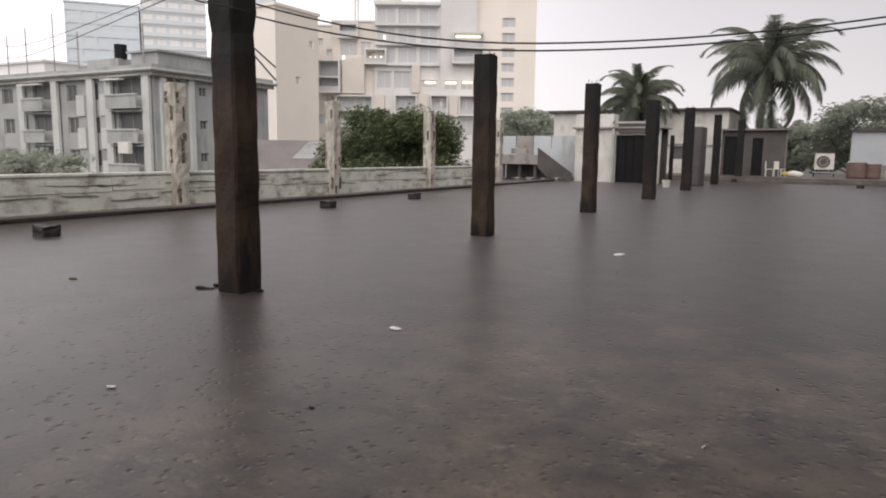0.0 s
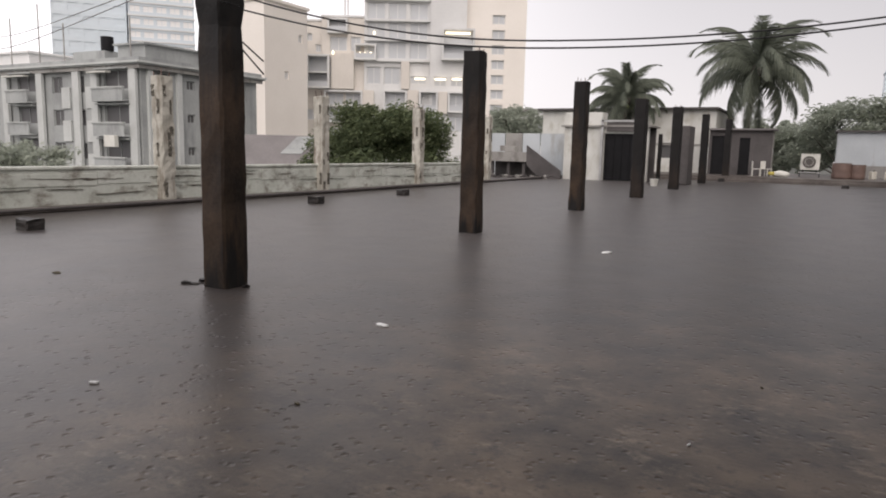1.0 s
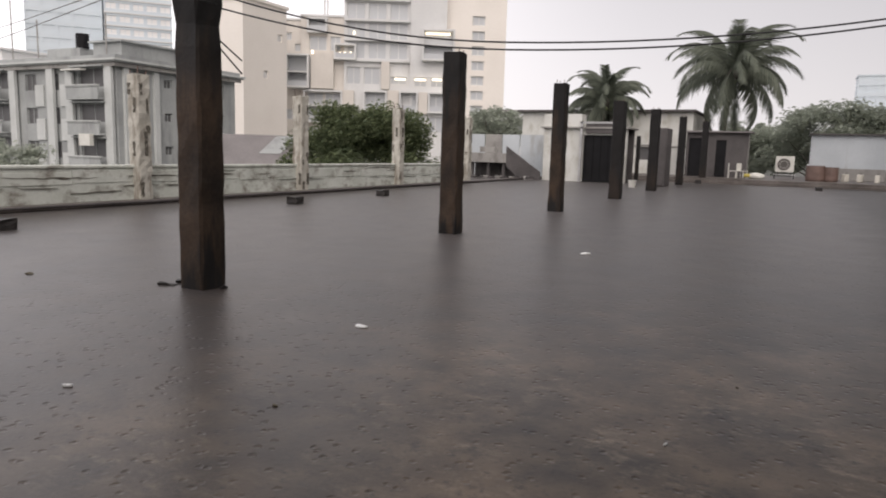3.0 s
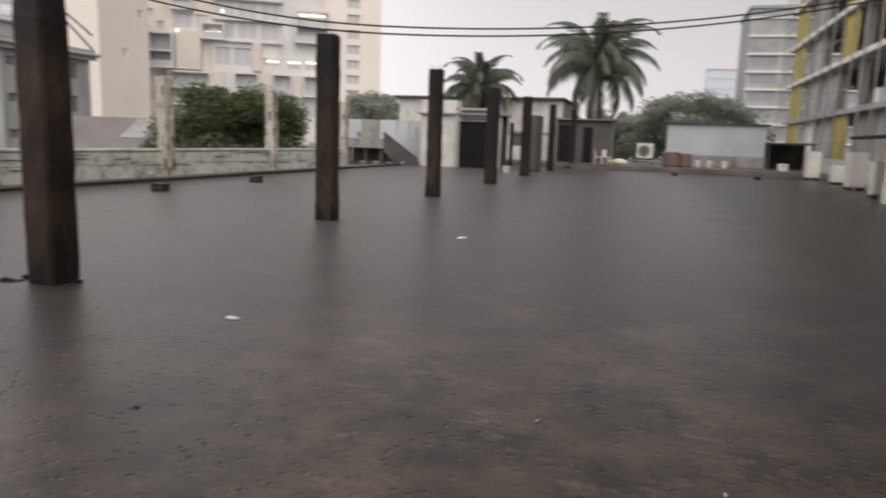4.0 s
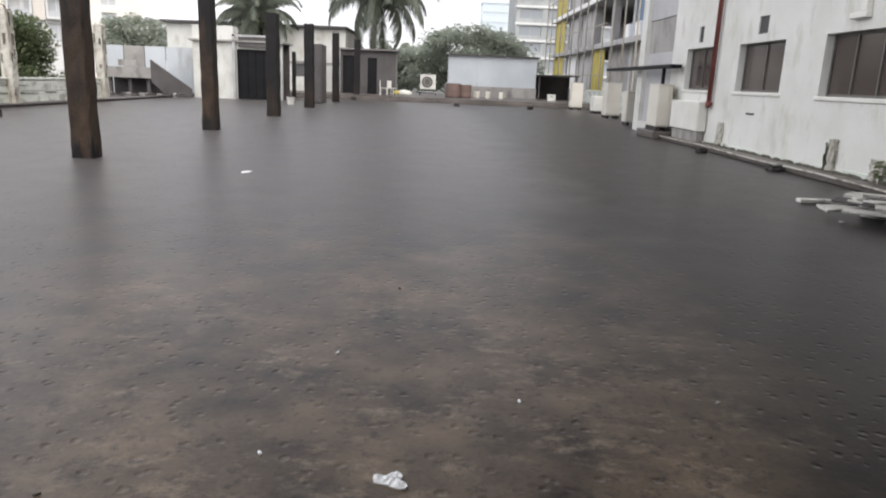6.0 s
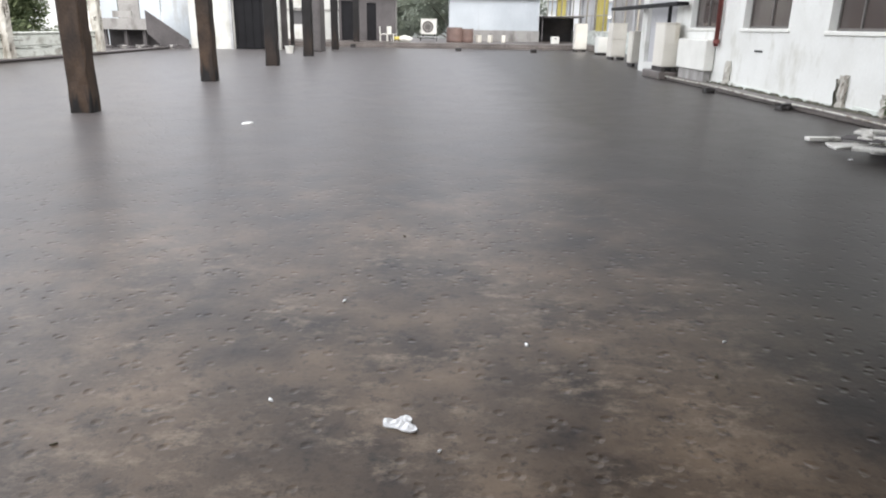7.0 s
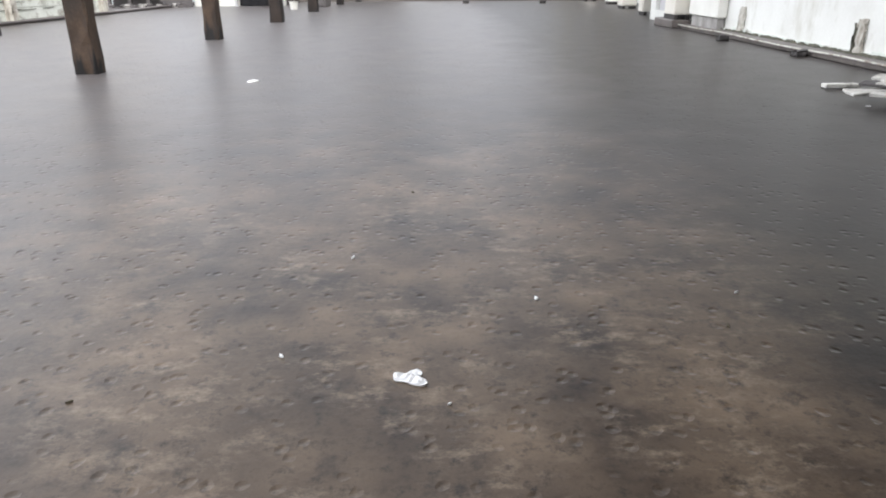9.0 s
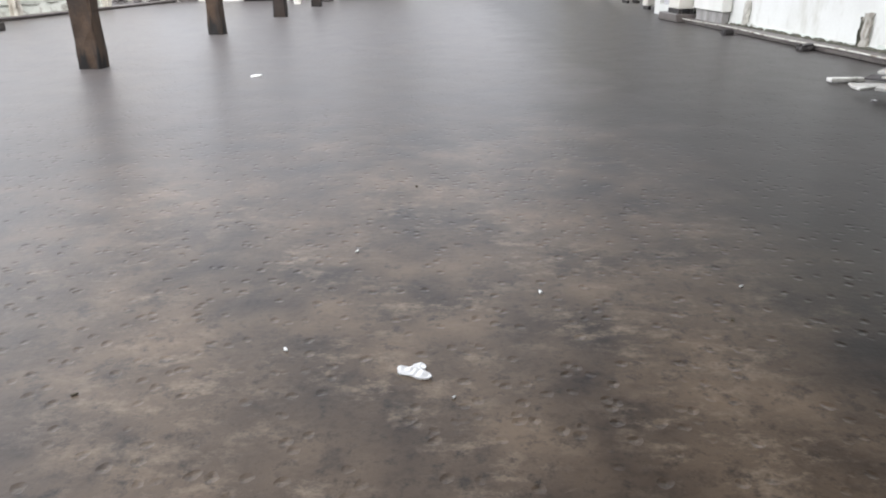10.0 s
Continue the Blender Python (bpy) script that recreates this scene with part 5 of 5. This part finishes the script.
# ---- things on the roof ----
def flat_scrap(x, y, size, rz, seed, mat, name, label, cat, lift=0.012):
    rnd = random.Random(seed)
    bm = bmesh.new()
    n = 9
    top = [bm.verts.new((size * (0.7 + 0.5 * rnd.random()) * math.cos(2 * math.pi * k / n), 0.45 * size * (0.6 + 0.7 * rnd.random()) * math.sin(2 * math.pi * k / n),
                         lift + rnd.uniform(0, 0.25) * size)) for k in range(n)]
    low = [bm.verts.new((v.co.x, v.co.y, 0.002)) for v in top]
    c = bm.verts.new((0, 0, lift + 0.3 * size))
    for k in range(n):
        j = (k + 1) % n
        bm.faces.new((top[k], top[j], c))
        bm.faces.new((low[k], low[j], top[j], top[k]))
    single(name, bm, mat, label, cat, pose(x, y, 0, 0, 0, rz), group="litter on the roof")


def crumpled_paper(size, seed):
    """A torn wet sheet with three lobes, creased, with a thin edge."""
    bm = bmesh.new()
    rings, n_ = 6, 33
    rows = []
    for i in range(1, rings + 1):
        r = i / rings
        row = []
        for k in range(n_):
            a = 2 * math.pi * k / n_
            lobe = 0.52 + 0.30 * max(0.0, math.cos(1.5 * (a - 0.5))) ** 2 + 0.26 * math.cos(3 * a + 0.9) + 0.10 * noise.noise((2.5 * math.cos(a), 2.5 * math.sin(a), seed))
            x, y = -size * r * lobe * math.cos(a) * 1.15, size * r * lobe * math.sin(a) * 0.9
            crease = abs(noise.noise((x * 26, y * 26, seed))) * 0.028 + abs(noise.noise((x * 60, y * 60, seed + 3))) * 0.010
            row.append(bm.verts.new((x, y, 0.004 + crease * (1.1 - 0.55 * r))))
        rows.append(row)
    top = bm.verts.new((0, 0, 0.022))
    low = [bm.verts.new((v.co.x * 0.98, v.co.y * 0.98, 0.001)) for v in rows[-1]]
    for k in range(n_):
        j_ = (k + 1) % n_
        bm.faces.new((top, rows[0][k], rows[0][j_]))
        for p, q in zip(rows, rows[1:]):
            bm.faces.new((p[k], q[k], q[j_], p[j_]))
        bm.faces.new((rows[-1][k], low[k], low[j_], rows[-1][j_]))
    return bm


bm = crumpled_paper(0.072, 5)
single("paper_scrap", bm, M_PAPER, "crumpled wet white paper lying in the water", "paper", pose(-0.105, 2.235, 0, 0, 0, -6), group="litter on the roof")
for k, (x, y, s) in enumerate([(-2.89, 4.37, 0.055), (-3.53, 2.39, 0.035), (-2.51, 9.4, 0.08), (-0.44, 3.31, 0.016), (0.39, 2.85, 0.016), (-0.58, 2.38, 0.014), (-5.4, 11.2, 0.05), (4.35, 7.35, 0.03),
                               (1.25, 2.9, 0.012), (0.02, 2.08, 0.008), (1.9, 2.55, 0.012)]):
    flat_scrap(x, y, s, 25 * k, 20 + k, M_PAPER, "paper_scrap", "small scrap of pale litter on the wet roof", "litter", 0.006)
for k, (x, y, s) in enumerate([(-6.9, 4.3, 0.06), (-1.2, 2.1, 0.012), (1.1, 2.6, 0.016), (-0.2, 4.4, 0.015), (-2.35, 2.75, 0.025)]):
    flat_scrap(x, y, s, 40 * k, 60 + k, M_OLIVE, "dead_leaf", "dark dead leaf stuck to the wet roof", "leaf", 0.005)


# weed growing out of the foot of the white wall
t = thing("weed", pose(6.36, 9.75, 0.12), "dark green weed rooted at the foot of the white wall", "plant")
rnd = random.Random(71)
part("stem", tube(bmesh.new(), [(0, 0, 0), (-0.03, 0.03, 0.2), (-0.05, -0.02, 0.4)], [0.012, 0.009, 0.005], 6), M_BARK, t)
for k in range(34):
    z, a, L = rnd.uniform(0.08, 0.42), rnd.uniform(0, 2 * math.pi), rnd.uniform(0.07, 0.15)
    bm = bmesh.new()
    v = [bm.verts.new(c) for c in ((0, 0, 0), (L * 0.5, L * 0.28, 0.02), (L, 0, -0.03), (L * 0.5, -L * 0.28, 0.02), (L * 0.5, 0, -0.006))]
    for f in ((0, 1, 4), (1, 2, 4), (2, 3, 4), (3, 0, 4)):
        bm.faces.new([v[i] for i in f])
    part("leaf", bm, M_LEAF, t).matrix_basis = pose(-0.06 + 0.05 * math.cos(a), 0.12 * math.sin(a), z, 0, rnd.uniform(-25, 30), math.degrees(a))


# stack of weathered boards by the white wall
def board_pile():
    rnd = random.Random(21)
    for k in range(54):
        L, w, th = rnd.uniform(0.25, 0.6), rnd.uniform(0.10, 0.24), rnd.uniform(0.014, 0.034)
        z = 0.005 + 0.034 * (k // 8)
        spread = 1.0 - 0.09 * (k // 8)
        bm = boxes((-L / 2, L / 2, -w / 2, w / 2, 0, th), bevel=0.006)
        x, y = 4.95 + rnd.uniform(-0.5, 0.85) * spread, 7.6 + rnd.uniform(-1.05, 0.75) * spread
        single("loose_board", bm, (M_BOARD, M_BOARD, M_DKROOM, M_BOARD, M_BLOCK)[k % 5], "weathered board in a heap on the wet roof", "board",
               pose(x, y, z, rnd.uniform(-5, 5), rnd.uniform(-4, 4), rnd.uniform(-50, 50)), group="heap of boards")


board_pile()
single("loose_board", boxes((-0.22, 0.22, -0.05, 0.05, 0, 0.045), bevel=0.005), M_BOARD, "pale board end sticking out of the heap", "board", pose(4.72, 8.6, 0.012, 0, 1, 8), group="heap of boards")

# far clutter
t = thing("steel_cabinet", pose(-5.85, 33.9, 0), "dark steel cabinet standing behind a pillar", "cabinet")
part("body", boxes((-0.30, 0.35, 0, 1.5, 0, 2.75), bevel=0.03), M_DKROOM, t)
part("door", boxes((-0.28, 0.27, -0.03, -0.001, 0.06, 2.7), bevel=0.01), M_DKROOM, t)
bm = bmesh.new()
rough_shaft(bm, 0.2, 0.2, 2.55, 8, 0.01, 77)
single("short_post", bm, M_PILLAR_BLACK, "slim dark post in front of the white house", "post", pose(-8.15, 40.6, 0))
t = thing("bucket", pose(-6.5, 31.6, 0), "small white bucket standing in the water", "bucket")
part("body", tube(bmesh.new(), [(0, 0, 0), (0, 0, 0.3)], [0.15, 0.19], 14), M_WHITE_TRIM, t)
part("rim", tube(bmesh.new(), [(0, 0, 0.3), (0, 0, 0.32)], 0.205, 14), M_WHITE_TRIM, t)


def plastic_chair(x, y, rz, z, label):
    t = thing("plastic_chair", pose(x, y, z, 0, 0, rz), label, "chair", "chairs on the far terrace")
    part("seat", boxes((-0.24, 0.24, -0.24, 0.24, 0.40, 0.44), bevel=0.015), M_WHITE_TRIM, t)
    part("backrest", boxes((-0.24, 0.24, 0.22, 0.26, 0.44, 0.88), bevel=0.015), M_WHITE_TRIM, t)
    for sx in (-0.22, 0.18):
        for sy in (-0.22, 0.2):
            part("leg", boxes((sx, sx + 0.04, sy, sy + 0.04, 0, 0.40)), M_WHITE_TRIM, t)


plastic_chair(-3.35, 44.6, 100, 0.28, "white plastic chair on the far terrace")
plastic_chair(-2.85, 45.1, 60, 0.28, "white plastic chair turned aside on the terrace")
t = thing("cement_sack", pose(-2.0, 44.2, 0.28, 0, 0, 30), "tipped white and yellow sack on the terrace", "sack")
bm = bmesh.new()
bmesh.ops.create_icosphere(bm, subdivisions=3, radius=0.5)
bmesh.ops.transform(bm, matrix=Matrix.Diagonal((1.0, 0.5, 0.42, 1)), verts=bm.verts)
for v in bm.verts:
    v.co += v.co.normalized() * 0.06 * noise.noise(v.co * 4)
    v.co.z = max(v.co.z, -0.17)
part("bag", bm, M_WHITE_TRIM, t, smooth=True).matrix_basis = pose(0, 0, 0.171)
part("flap", boxes((-0.75, -0.42, -0.12, 0.12, 0.1, 0.3), bevel=0.05), M_YELLOW, t, "yellow torn end")
for x, y, r, h in ((1.0, 44.9, 0.48, 0.85), (1.75, 45.1, 0.42, 0.78)):
    t = thing("clay_drum", pose(x, y, 0.28), "red-brown rusty drum on the far terrace", "drum", "drums by the shed")
    part("body", tube(bmesh.new(), [(0, 0, h * k / 8) for k in range(9)], [r * (1 + (0.04 if k in (2, 5) else 0)) for k in range(9)], 18), M_CLAY, t, smooth=True)
    part("rim", tube(bmesh.new(), [(0, 0, h), (0, 0, h + 0.03)], r * 1.03, 18), M_CLAY, t)
for x, y in ((2.55, 45.6), (3.3, 46.0), (4.1, 45.4)):
    t = thing("jerrycan", pose(x, y, 0.28, 0, 0, 20 * x), "pale yellowish plastic can by the shed", "can", "cans by the shed")
    part("body", boxes((-0.18, 0.18, -0.12, 0.12, 0, 0.45), bevel=0.03), M_AC, t)
    part("cap", tube(bmesh.new(), [(0.08, 0, 0.45), (0.08, 0, 0.52)], 0.05, 10), M_DKROOM, t)
t = thing("white_crate", pose(7.3, 45.2, 0.28), "small white crate on the far terrace", "crate")
part("body", boxes((-0.25, 0.25, -0.2, 0.2, 0, 0.42), bevel=0.02), M_WHITE_TRIM, t)
part("handle", boxes((-0.08, 0.08, -0.215, -0.201, 0.28, 0.33)), M_ACDARK, t)


# broken concrete under the landing
rnd = random.Random(44)
for k in range(14):
    bm = bmesh.new()
    sz = rnd.uniform(0.12, 0.3)
    rough_shaft(bm, sz * 1.4, sz, sz * 0.7, 3, 0.04, 300 + k)
    single("rubble_block", bm, M_DKROOM if k % 3 else M_CEMENT, "broken lump of concrete under the landing", "rubble",
           pose(-15.9 + 0.27 * k + rnd.uniform(-0.08, 0.08), 34.7 + rnd.uniform(-0.15, 0.15), 0, 0, 0, rnd.uniform(0, 180)), group="rubble by the stair")
